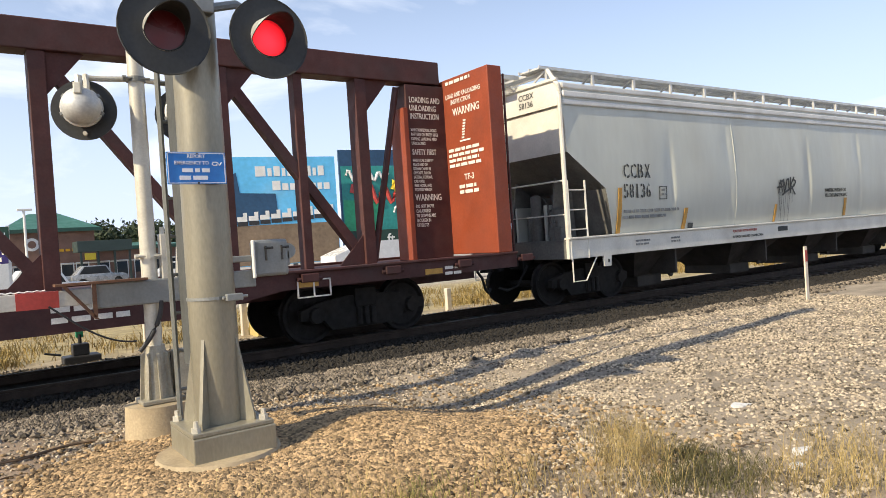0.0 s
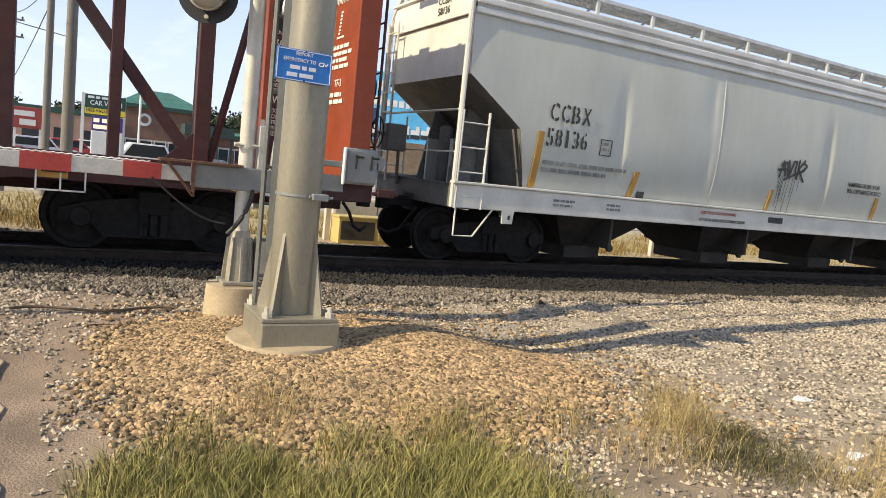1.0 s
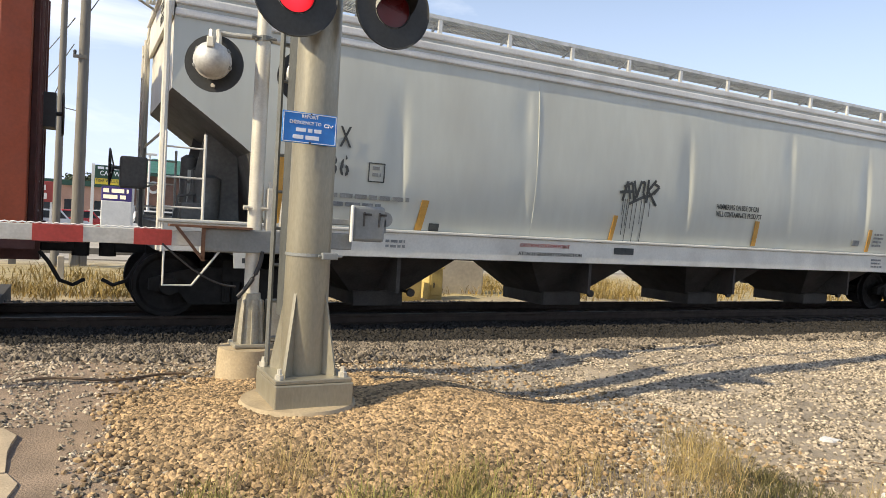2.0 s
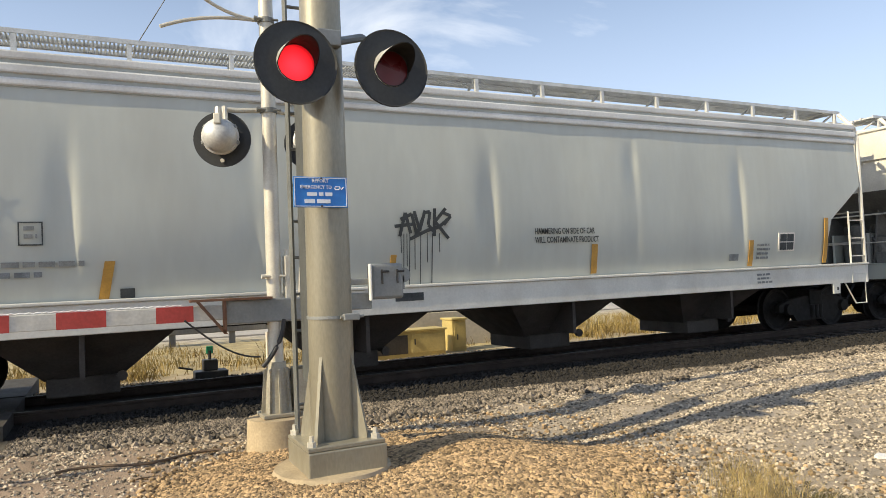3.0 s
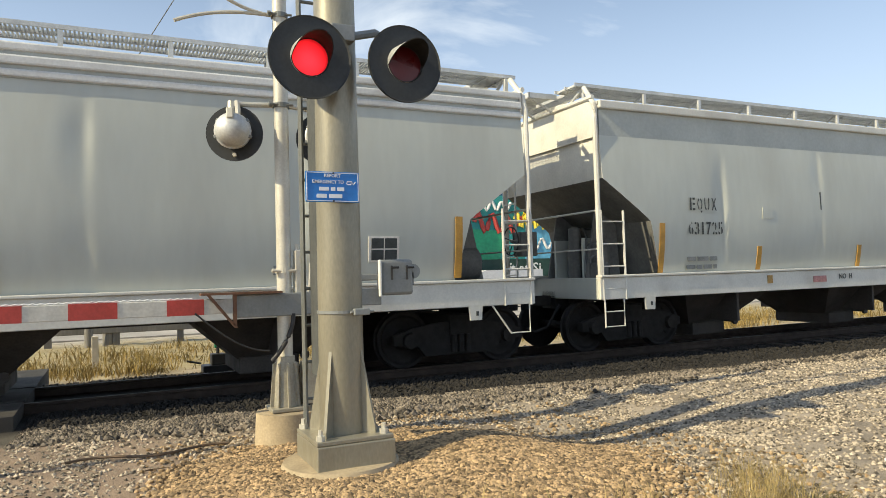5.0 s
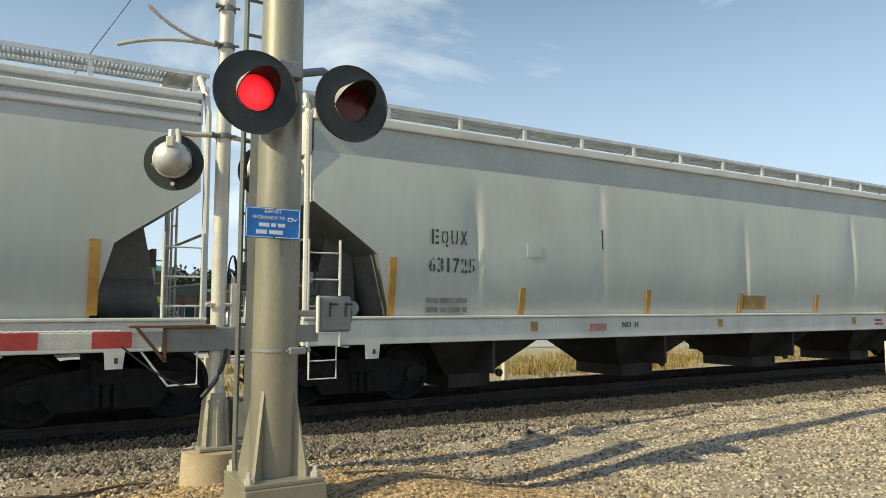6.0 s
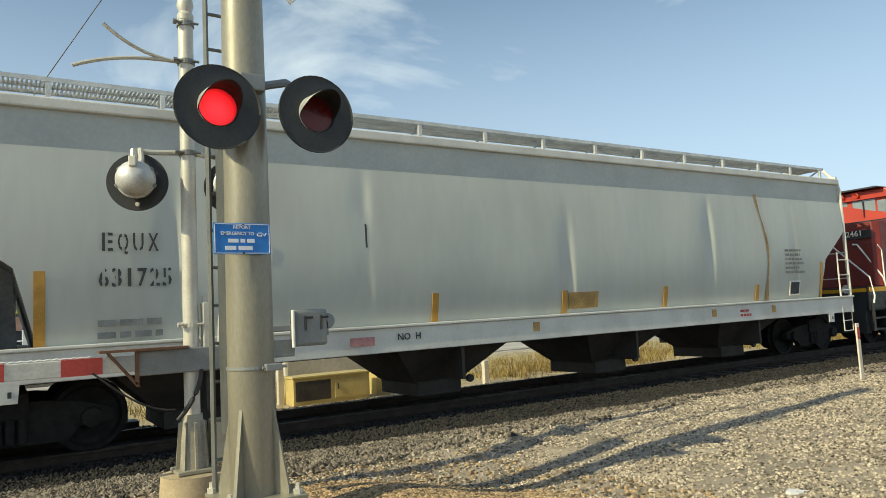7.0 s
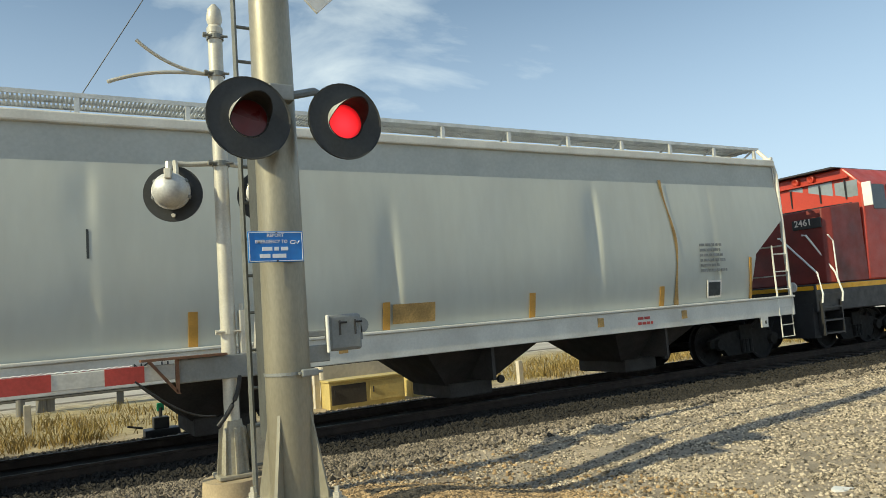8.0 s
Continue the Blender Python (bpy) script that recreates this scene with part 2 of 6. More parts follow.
# the lit array is brightest in its middle
ln, ll = M_LIT.node_tree.nodes, M_LIT.node_tree.links
lc, lv, lr = ln.new("ShaderNodeTexCoord"), ln.new("ShaderNodeVectorMath"), ln.new("ShaderNodeMapRange")
lv.operation = "LENGTH"
lr.inputs["From Min"].default_value, lr.inputs["From Max"].default_value = 0.04, 0.14
lr.inputs["To Min"].default_value, lr.inputs["To Max"].default_value = 2.4, 0.35
ll.new(lc.outputs["Object"], lv.inputs[0])
ll.new(lv.outputs["Value"], lr.inputs["Value"])
for lit_node in [q for q in ln if q.type in ("EMISSION", "BSDF_PRINCIPLED")]:
    ll.new(lr.outputs["Result"], lit_node.inputs["Strength" if lit_node.type == "EMISSION" else "Emission Strength"])
M_LED = glow("pale_led_text", (0.9, 0.8, 0.6), 0.5)
M_REFL = mat("dark_red_reflector", (0.10, 0.005, 0.006), 0.3, 0, 0.1, 4, 30, 0.0)
M_HORN = mat("hand_grip_white", (0.75, 0.75, 0.73), 0.4, 0, 0.06, 4, 30, 0.0)


# ---- mesh helpers ----
def part(name, bm, material, parent=None, label="", smooth=False):
    me = bpy.data.meshes.new(name)
    bm.normal_update()
    bm.to_mesh(me)
    bm.free()
    for mm in (material if isinstance(material, (list, tuple)) else [material]):
        me.materials.append(mm)
    if smooth:
        for p in me.polygons:
            p.use_smooth = True
        me.set_sharp_from_angle(angle=radians(35))
    ob = new(name, me)
    if parent is not None:
        ob.parent = parent
    if label:
        tagged(ob, label)
    return ob


def B():
    return bmesh.new()


def hexa(bm, c):
    v = [bm.verts.new(p) for p in c]
    for f in ((0, 3, 2, 1), (4, 5, 6, 7), (0, 1, 5, 4), (1, 2, 6, 5), (2, 3, 7, 6), (3, 0, 4, 7)):
        bm.faces.new([v[i] for i in f])
    return bm


def box(bm, x0, x1, y0, y1, z0, z1):
    return hexa(bm, [(x0, y0, z0), (x1, y0, z0), (x1, y1, z0), (x0, y1, z0), (x0, y0, z1), (x1, y0, z1), (x1, y1, z1), (x0, y1, z1)])


def rbox(bm, x0, x1, y0, y1, z0, z1, r=0.01):
    t = bmesh.new()
    box(t, x0, x1, y0, y1, z0, z1)
    bmesh.ops.bevel(t, geom=t.edges[:], offset=r, segments=2, affect="EDGES", profile=0.5)
    me = bpy.data.meshes.new("tmp")
    t.to_mesh(me)
    t.free()
    bm.from_mesh(me)
    bpy.data.meshes.remove(me)
    return bm


def axes_of(d):
    d = d.normalized()
    a = d.cross(Vector((0, 0, 1)) if abs(d.z) < 0.9 else Vector((1, 0, 0))).normalized()
    return a, d.cross(a)


def tube(bm, pts, r, n=8, r1=None, cap=True):
    pts = [Vector(p) for p in pts]
    rings = []
    for i, p in enumerate(pts):
        d = (pts[min(i + 1, len(pts) - 1)] - pts[max(i - 1, 0)])
        a, b = axes_of(d)
        rr = r if r1 is None else r + (r1 - r) * i / (len(pts) - 1)
        rings.append([bm.verts.new(p + (a * math.cos(2 * math.pi * k / n) + b * math.sin(2 * math.pi * k / n)) * rr) for k in range(n)])
    for q, w in zip(rings, rings[1:]):
        for k in range(n):
            bm.faces.new((q[k], q[(k + 1) % n], w[(k + 1) % n], w[k]))
    if cap:
        bm.faces.new(rings[0][::-1])
        bm.faces.new(rings[-1])
    return bm


def turned(bm, axis_p, axis_d, prof, n=24):
    """A solid turned round an axis: prof holds (distance along, radius)."""
    p, d = Vector(axis_p), Vector(axis_d).normalized()
    a, b = axes_of(d)
    rings = [[bm.verts.new(p + d * s + (a * math.cos(2 * math.pi * k / n) + b * math.sin(2 * math.pi * k / n)) * max(r, 1e-4)) for k in range(n)] for s, r in prof]
    for q, w in zip(rings, rings[1:]):
        for k in range(n):
            bm.faces.new((q[k], q[(k + 1) % n], w[(k + 1) % n], w[k]))
    bm.faces.new(rings[0][::-1])
    bm.faces.new(rings[-1])
    return bm


def plate(bm, poly, y0, y1):
    """A flat plate: an outline in x and z, thick from y0 to y1."""
    a = [bm.verts.new((x, y0, z)) for x, z in poly]
    b = [bm.verts.new((x, y1, z)) for x, z in poly]
    bm.faces.new(a)
    bm.faces.new(b[::-1])
    for i in range(len(poly)):
        j = (i + 1) % len(poly)
        bm.faces.new((a[j], a[i], b[i], b[j]))
    bmesh.ops.recalc_face_normals(bm, faces=bm.faces[:])
    return bm


def text(words, size, parent, m, material, name="lettering", label="", squeeze=1.0):
    cu = bpy.data.curves.new("words", "FONT")
    cu.body, cu.size, cu.extrude, cu.align_x, cu.align_y = words, size, 0.002, "LEFT", "BOTTOM"
    cu.resolution_u = 2
    cu.offset = size * 0.012
    tmp = new("words", cu)
    bpy.context.view_layer.update()
    me = bpy.data.meshes.new_from_object(tmp.evaluated_get(bpy.context.evaluated_depsgraph_get()))
    bpy.data.objects.remove(tmp)
    me.transform(Matrix.Diagonal((squeeze, 1, 1, 1)))
    me.materials.clear()
    me.materials.append(material)
    ob = new(name, me)
    ob.parent = parent
    ob.matrix_local = m
    if label:
        tagged(ob, label)
    return ob


def stencil(words, size, parent, m, material, wide, step, bridge=0.016):
    """Stencilled figures of one width, each broken by an upright bridge."""
    for i, ch in enumerate(words):
        o = text(ch, size, parent, m, material, "figure")
        bm = bmesh.new()
        bm.from_mesh(o.data)
        x0, x1 = min(v.co.x for v in bm.verts), max(v.co.x for v in bm.verts)
        k = min(wide / (x1 - x0), 3.0) if ch != "1" else 1.0
        for v in bm.verts:
            v.co.x = (v.co.x - x0) * k + (0 if ch != "1" else wide * 0.3)
        if ch not in "1X7":
            mid = wide * (0.5 if ch not in "EB" else 0.40)
            for px in (mid - bridge, mid + bridge):
                bmesh.ops.bisect_plane(bm, geom=bm.verts[:] + bm.edges[:] + bm.faces[:], plane_co=(px, 0, 0), plane_no=(1, 0, 0))
            gone = [f for f in bm.faces if abs(f.calc_center_median().x - mid) < bridge * 0.98]
            bmesh.ops.delete(bm, geom=gone, context="FACES")
        bm.to_mesh(o.data)
        bm.free()
        o.matrix_local = m @ Matrix.Translation((i * step, 0, 0))


def empty(name, m, label, category, group=""):
    e = new(name)
    e.empty_display_size = 0.2
    e.matrix_world = m
    return tagged(e, label, category, group)


# ---- ground, road and track ----
def smooth(a, b, v):
    k = min(max((v - a) / (b - a), 0), 1)
    return k * k * (3 - 2 * k)


def mound(x, y):
    d = math.hypot((x - 1.95) / 2.25, (y - 4.75) / 1.9)
    return 1 - smooth(0.30, 1.05, d)


def lie(x, y):
    """Height of the ground."""
    z = -0.14 * smooth(7.2, 9.0, y)
    z += -0.26 * smooth(13.0, 15.5, y)
    z += 0.13 * mound(x, y)
    z += 0.08 * math.exp(-((x - 2.75) / 0.55) ** 2 - ((y - 5.15) / 0.7) ** 2)
    z -= 0.16 * math.exp(-((x - 4.4) / 1.3) ** 2 - ((y - 5.9) / 1.05) ** 2)
    if y < 30:
        z += 0.022 * noise.noise(Vector((x * 0.9, y * 0.9, 0))) + 0.010 * noise.noise(Vector((x * 4, y * 4, 3)))
    return z


def mixc(a, b, k):
    return tuple(p + (q - p) * k for p, q in zip(a, b))


def soil(x, y):
    """Colour of the bare ground."""
    n1 = noise.noise(Vector((x * 0.8, y * 0.8, 7))) * 0.5
    n2 = noise.noise(Vector((x * 2.7, y * 2.7, 2))) * 0.3
    c = (0.26, 0.20, 0.14)
    c = mixc(c, (0.27, 0.20, 0.148), smooth(1.0, 0.2, x + n1) * 0.8)
    c = mixc(c, (0.33, 0.275, 0.21), smooth(2.8, 5.0, x + n1 * 2))
    c = mixc(c, (0.20, 0.135, 0.08), mound(x, y))
    c = mixc(c, (0.085, 0.076, 0.062), smooth(6.9, 7.8, y + n1 + n2 - 0.05 * x * (x < 8) - 0.7 * smooth(1.5, 0.4, x)))
    # near-black band along the track, its edge nearer to the right
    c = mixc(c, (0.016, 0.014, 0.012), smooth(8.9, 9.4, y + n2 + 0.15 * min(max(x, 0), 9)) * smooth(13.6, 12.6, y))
    c = mixc(c, (0.14, 0.12, 0.08), smooth(3.7, 3.0, y + n1 * 0.6) * smooth(2.8, 1.8, x) * smooth(-0.2, 0.3, x) * smooth(-1, 0.5, y))
    c = mixc(c, (0.36, 0.29, 0.20), smooth(13.2, 14.2, y + n1))
    c = mixc(c, (0.37, 0.30, 0.16), smooth(15.5, 17, y + n1 * 2) * smooth(28, 25, y))
    c = mixc(c, (0.40, 0.37, 0.33), smooth(25, 27, y + n1))
    return mixc(c, (0.36, 0.35, 0.22), smooth(120, 200, y))


def axis_steps(marks):
    out = []
    for a, b, s in marks:
        k = max(1, round((b - a) / s))
        out += [a + (b - a) * i / k for i in range(k)]
    return out + [marks[-1][1]]


xs = axis_steps([(-3000, -300, 900), (-300, -40, 40), (-40, -4, 4), (-4, 14, 0.14), (14, 40, 1.0), (40, 100, 10), (100, 400, 60), (400, 3000, 800)])
ys = axis_steps([(-3000, -300, 900), (-300, -20, 40), (-20, 0.5, 2.5), (0.5, 10, 0.14), (10, 20, 0.5), (20, 40, 2), (40, 120, 16), (120, 400, 60), (400, 3000, 800)])
verts = [(x, y, lie(x, y)) for y in ys for x in xs]
nx = len(xs)
faces = [(j * nx + i, j * nx + i + 1, (j + 1) * nx + i + 1, (j + 1) * nx + i) for j in range(len(ys) - 1) for i in range(nx - 1)]
me = bpy.data.meshes.new("ground")
me.from_pydata(verts, [], faces)
zone = me.color_attributes.new("zone", "FLOAT_COLOR", "POINT")
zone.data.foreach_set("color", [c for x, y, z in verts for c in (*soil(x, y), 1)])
for p in me.polygons:
    p.use_smooth = True
me.materials.append(M_GROUND)
tagged(new("ground", me), "dry dirt and gravel ground beside the railway track", "ground", kind="structure")

# level crossing surface and a broken pavement edge
bm = B()
box(bm, -9, -1.0, 9.3, 10.38, -0.6, 0.035)
box(bm, -9, -1.0, 10.58, 11.82, -0.6, 0.03)
box(bm, -9, -1.0, 12.02, 14.5, -0.6, 0.02)
tagged(part("road", bm, M_ASPH), "worn dark asphalt road surface at the level crossing", "road", kind="structure")
random.seed(4)
pavement = tagged(new("pavement"), "cracked tan concrete pavement slabs with broken edges", "pavement", kind="structure")
edge = -0.10
for k, (y0, y1) in enumerate([(1.2, 2.4), (2.42, 3.45), (3.47, 4.4), (4.42, 5.3)]):
    bm = B()
    xr = [edge - 0.02 - 0.06 * k + random.uniform(-0.02, 0.02) for _ in range(6)]
    pts = [(-1.7, y0), (xr[0], y0)] + [(xr[i], y0 + (y1 - y0) * i / 5) for i in range(1, 5)] + [(xr[5] - 0.06, y1), (-1.7, y1)]
    lo = [bm.verts.new((x, y, -0.12)) for x, y in pts]
    hi = [bm.verts.new((x, y, 0.016 + random.uniform(-0.004, 0.004))) for x, y in pts]
    bm.faces.new(hi)
    bm.faces.new(lo[::-1])
    for i in range(len(pts)):
        j = (i + 1) % len(pts)
        bm.faces.new((lo[i], lo[j], hi[j], hi[i]))
    part("slab", bm, M_SLAB, pavement)


def rail_mesh(bm, y, x0, x1, z):
    prof = [(-0.07, -0.17), (0.07, -0.17), (0.07, -0.155), (0.012, -0.135), (0.012, -0.045), (0.036, -0.035), (0.036, -0.004), (0.03, 0), (-0.03, 0), (-0.036, -0.004), (-0.036, -0.035), (-0.012, -0.045), (-0.012, -0.135), (-0.07, -0.155)]
    a = [bm.verts.new((x0, y + p, z + q)) for p, q in prof]
    b = [bm.verts.new((x1, y + p, z + q)) for p, q in prof]
    for i in range(len(prof)):
        j = (i + 1) % len(prof)
        f = bm.faces.new((a[j], a[i], b[i], b[j]))
        f.material_index = 1 if i == 7 else 0
    bm.faces.new(a)
    bm.faces.new(b[::-1])


for y in (YC - 0.7525, YC + 0.7525):
    bm = B()
    rail_mesh(bm, y, -60, 120, 0)
    bmesh.ops.rotate(bm, cent=(9.9, 0, 0), matrix=Matrix.Rotation(-math.atan(GRADE), 3, "Y"), verts=bm.verts[:])
    bmesh.ops.translate(bm, vec=(0, 0, RAILZ), verts=bm.verts[:])
    tagged(part("rail", bm, [M_RAIL, M_RAILT]), "rusty steel rail with a polished head on ties", "rail", "rails of the track")
track = tagged(new("track_bed"), "creosoted wooden ties bedded in ballast under the rails", "ties", kind="structure")
tie = B()
rbox(tie, -0.11, 0.11, -1.3, 1.3, -0.18, 0, 0.012)
first = part("tie", tie, M_TIE, track)
first.location = (-0.6, YC, RAILZ - 0.172 + GRADE * (-0.6 - 9.9))
for k in range(1, 120):
    o = new("tie", first.data)
    o.parent = track
    o.location = (-0.6 + 0.53 * k, YC + 0.03 * math.sin(k * 7.1), RAILZ - 0.174 + GRADE * (-0.6 + 0.53 * k - 9.9) + 0.004 * math.sin(k * 3.3))


def pebbles(name, spots, size, flat, material, label, seed, round_stone=False):
    """Loose stones as one mesh: crushed ones with six corners, rounded ones with twelve."""
    rng = np.random.default_rng(seed)
    base = np.array([(1, 0, 0), (0, 1, 0), (-1, 0, 0), (0, -1, 0), (0, 0, 1), (0, 0, -1.0)])
    if round_stone:
        g = 0.618
        base = np.array([(0, 1, g), (0, -1, g), (0, 1, -g), (0, -1, -g), (1, g, 0), (-1, g, 0), (1, -g, 0), (-1, -g, 0), (g, 0, 1), (g, 0, -1), (-g, 0, 1), (-g, 0, -1)]) / 1.176
    tri = np.array([(0, 1, 4), (1, 2, 4), (2, 3, 4), (3, 0, 4), (1, 0, 5), (2, 1, 5), (3, 2, 5), (0, 3, 5)])
    if round_stone:
        tri = np.array([(a, b, c) for a in range(12) for b in range(a + 1, 12) for c in range(b + 1, 12) if max(np.linalg.norm(base[a] - base[b]), np.linalg.norm(base[b] - base[c]), np.linalg.norm(base[a] - base[c])) < 1.2])
        tri = np.array([t if np.dot(np.cross(base[t[1]] - base[t[0]], base[t[2]] - base[t[0]]), base[t[0]]) > 0 else (t[0], t[2], t[1]) for t in tri])
    n, k = len(spots), len(base)
    sc = size * rng.uniform(0.55, 1.45, (n, 1, 1)) * rng.uniform(0.8 if round_stone else 0.7, 1.2 if round_stone else 1.3, (n, k, 3))
    if round_stone:
        sc = sc * rng.uniform(0.72, 1.25, (n, 1, 3))
    v = base[None] * sc
    v[:, :, 2] *= flat
    ang = rng.uniform(0, 6.283, n)
    tilt = rng.uniform(-0.5, 0.5, n)
    c, s, ct, st = np.cos(ang)[:, None], np.sin(ang)[:, None], np.cos(tilt)[:, None], np.sin(tilt)[:, None]
    x, y, z = v[:, :, 0], v[:, :, 1], v[:, :, 2]
    x, z = x * ct - z * st, x * st + z * ct
    v = np.stack([x * c - y * s, x * s + y * c, z], 2) + np.array(spots)[:, None, :]
    m2 = bpy.data.meshes.new(name)
    m2.from_pydata(v.reshape(-1, 3).tolist(), [], (tri[None] + k * np.arange(n)[:, None, None]).reshape(-1, 3).tolist())
    m2.materials.append(material)
    return tagged(new(name, m2), label, "gravel", kind="stuff")


def scatter(n, x0, x1, y0, y1, keep, seed, up=0.008):
    rng = random.Random(seed)
    out = []
    while len(out) < n:
        x, y = rng.uniform(x0, x1), rng.uniform(y0, y1)
        if rng.random() < keep(x, y):
            out.append((x, y, lie(x, y) + up))
    return out


def wob(x, y):
    return noise.noise(Vector((x * 1.1, y * 1.1, 5))) * 0.5


def off_slab(x, y):
    return 0 if (x < -0.05 and y < 5.35) or (1.25 < x < 1.86 and 4.72 < y < 5.3) else 1


pebbles("tan_gravel", scatter(38000, -0.5, 4.9, 2.7, 7.0, lambda x, y: off_slab(x, y) * smooth(0.05, 0.55, x + 0.5 * wob(y, x)) * min(1, 1.4 * mound(x + 0.6 * wob(x * 1.5, y * 1.5), y + 0.6 * wob(y * 1.5, x * 1.5)) + 0.02), 1), 0.0195, 0.72, M_TAN, "rounded tan river gravel heaped round the signal foundations", 1, True)
pebbles("dark_ballast", scatter(15000, -0.9, 24, 7.2, 10.4, lambda x, y: smooth(8.72, 9.1, y + wob(x, y) * 0.4 + 0.18 * min(max(x, 0), 9)) * (1.0 if x < 12 else 0.5), 8, 0.012), 0.03, 0.8, M_DBALL, "near-black ballast beside the rails", 8)
pebbles("ballast", scatter(26000, -0.9, 24, 6.4, 9.4, lambda x, y: smooth(6.8, 7.7, y + wob(x, y) - 0.03 * min(x, 8) - 0.7 * smooth(1.5, 0.4, x)) * smooth(9.25, 8.8, y + wob(x, y) * 0.4 + 0.15 * min(max(x, 0), 9)) * (1.0 if x < 12 else 0.5), 2, 0.014), 0.034, 0.8, M_BALL, "angular grey crushed stone ballast along the track", 2)
pebbles("far_ballast", scatter(5000, -2, 22, 12.1, 14.6, lambda x, y: smooth(14.6, 13.4, y + wob(x, y)), 5, 0.012), 0.032, 0.8, M_BALL, "grey ballast on the far shoulder of the track", 5)
pebbles("loose_stones", scatter(60000, -0.9, 14, 1.8, 8.0, lambda x, y: off_slab(x, y) * (0.25 + 0.75 * smooth(-0.1, 0.3, wob(x * 1.7, y * 1.7))) * (1 if x > 2.5 or y > 5.5 and x > 0.9 else 0.5), 3, 0.004), 0.0165, 0.7, mat("pale_loose_stone", (0.34, 0.285, 0.215), 0.9, 0, 0.2, 3, 80, 0.1, island=0.85), "scattered pale stones pressed into the dirt", 3)


def blades(name, spots, h0, h1, w, lean, material, label, seed):
    rng = random.Random(seed)
    v, f = [], []
    for x, y, z in spots:
        h = rng.uniform(h0, h1)
        a, l = rng.uniform(0, 6.283), rng.uniform(0.1, lean) * h
        dx, dy = math.cos(a), math.sin(a)
        b2 = rng.uniform(0, 6.283)
        px, py = math.cos(b2) * w, math.sin(b2) * w
        i = len(v)
        v += [(x - px, y - py, z - 0.01), (x + px, y + py, z - 0.01), (x + dx * l * 0.35 + px * 0.7, y + dy * l * 0.35 + py * 0.7, z + h * 0.6), (x + dx * l * 0.35 - px * 0.7, y + dy * l * 0.35 - py * 0.7, z + h * 0.6), (x + dx * l, y + dy * l, z + h)]
        f += [(i, i + 1, i + 2, i + 3), (i + 3, i + 2, i + 4)]
    m2 = bpy.data.meshes.new(name)
    m2.from_pydata(v, [], f)
    m2.materials.append(material)
    return tagged(new(name, m2), label, "grass", kind="stuff")


def tuft_spots(n, centres, spread, seed):
    rng = random.Random(seed)
    out = []
    for _ in range(n):
        cx2, cy2, s = rng.choice(centres)
        x, y = rng.gauss(cx2, s * spread), rng.gauss(cy2, s * spread)
        out.append((x, y, lie(x, y)))
    return out


blades("green_grass", scatter(20000, 0.0, 3.6, 1.7, 4.0, lambda x, y: smooth(3.75, 3.0, y + wob(x * 2, y * 2) * 1.1 + 0.16 * x) * smooth(0.0, 0.35, x + wob(y, x) * 0.5) * smooth(2.7, 2.0, x + wob(x, y)), 11, 0), 0.04, 0.17, 0.0032, 1.1, M_GRASS, "patchy green grass going yellow at the tips", 11)
blades("dry_weeds", tuft_spots(2500, [(3.98, 3.48, 0.7), (3.86, 3.22, 0.8), (3.7, 2.95, 0.7), (3.5, 3.1, 0.6), (4.35, 2.0, 1.3), (4.2, 1.72, 1.3), (4.65, 2.15, 1.1), (4.0, 2.05, 0.8), (2.9, 3.15, 1.2), (3.2, 2.7, 1.0), (1.9, 3.4, 1), (1.1, 3.7, 0.8)], 0.17, 12), 0.04, 0.29, 0.0019, 1.2, M_DRY, "tall straw-coloured dry weeds at the gravel edge", 12)
blades("green_weeds", tuft_spots(1700, [(3.78, 2.66, 0.9), (3.62, 2.42, 0.9), (3.9, 2.42, 1.0), (3.5, 2.62, 0.7), (3.95, 2.85, 0.5)], 0.17, 14), 0.02, 0.12, 0.0025, 1.6, M_WEED, "low dull green weeds in the dirt", 14)
random.seed(9)
far_tufts = [(random.uniform(-8, 34), random.uniform(16.2, 22), random.uniform(0.6, 1.6)) for _ in range(150)]
blades("far_dry_grass", tuft_spots(16000, far_tufts, 0.42, 13), 0.06, 0.36, 0.010, 1.3, M_FDRY, "tufts of tall dry grass on the bank beyond the track", 13)

# twigs and litter on the ground
random.seed(21)
for x, y, s in [(5.35, 3.32, 0.15), (4.52, 2.39, 0.12), (4.25, 2.28, 0.10)]:
    bm = B()
    pts = [(x + s * math.cos(a) * random.uniform(0.5, 1), y + 0.5 * s * math.sin(a) * random.uniform(0.5, 1)) for a in (0, 0.8, 1.6, 2.4, 3.2, 4.0, 4.8, 5.6)]
    top = [bm.verts.new((a, b, lie(a, b) + random.uniform(0.006, 0.022))) for a, b in pts]
    low = [bm.verts.new((a, b, lie(a, b))) for a, b in pts]
    bm.faces.new(top)
    bm.faces.new(low[::-1])
    for i in range(8):
        bm.faces.new((low[i], low[(i + 1) % 8], top[(i + 1) % 8], top[i]))
    tagged(part("litter", bm, M_LITTER), "crumpled scrap of white litter on the dirt", "litter", "scraps of litter")
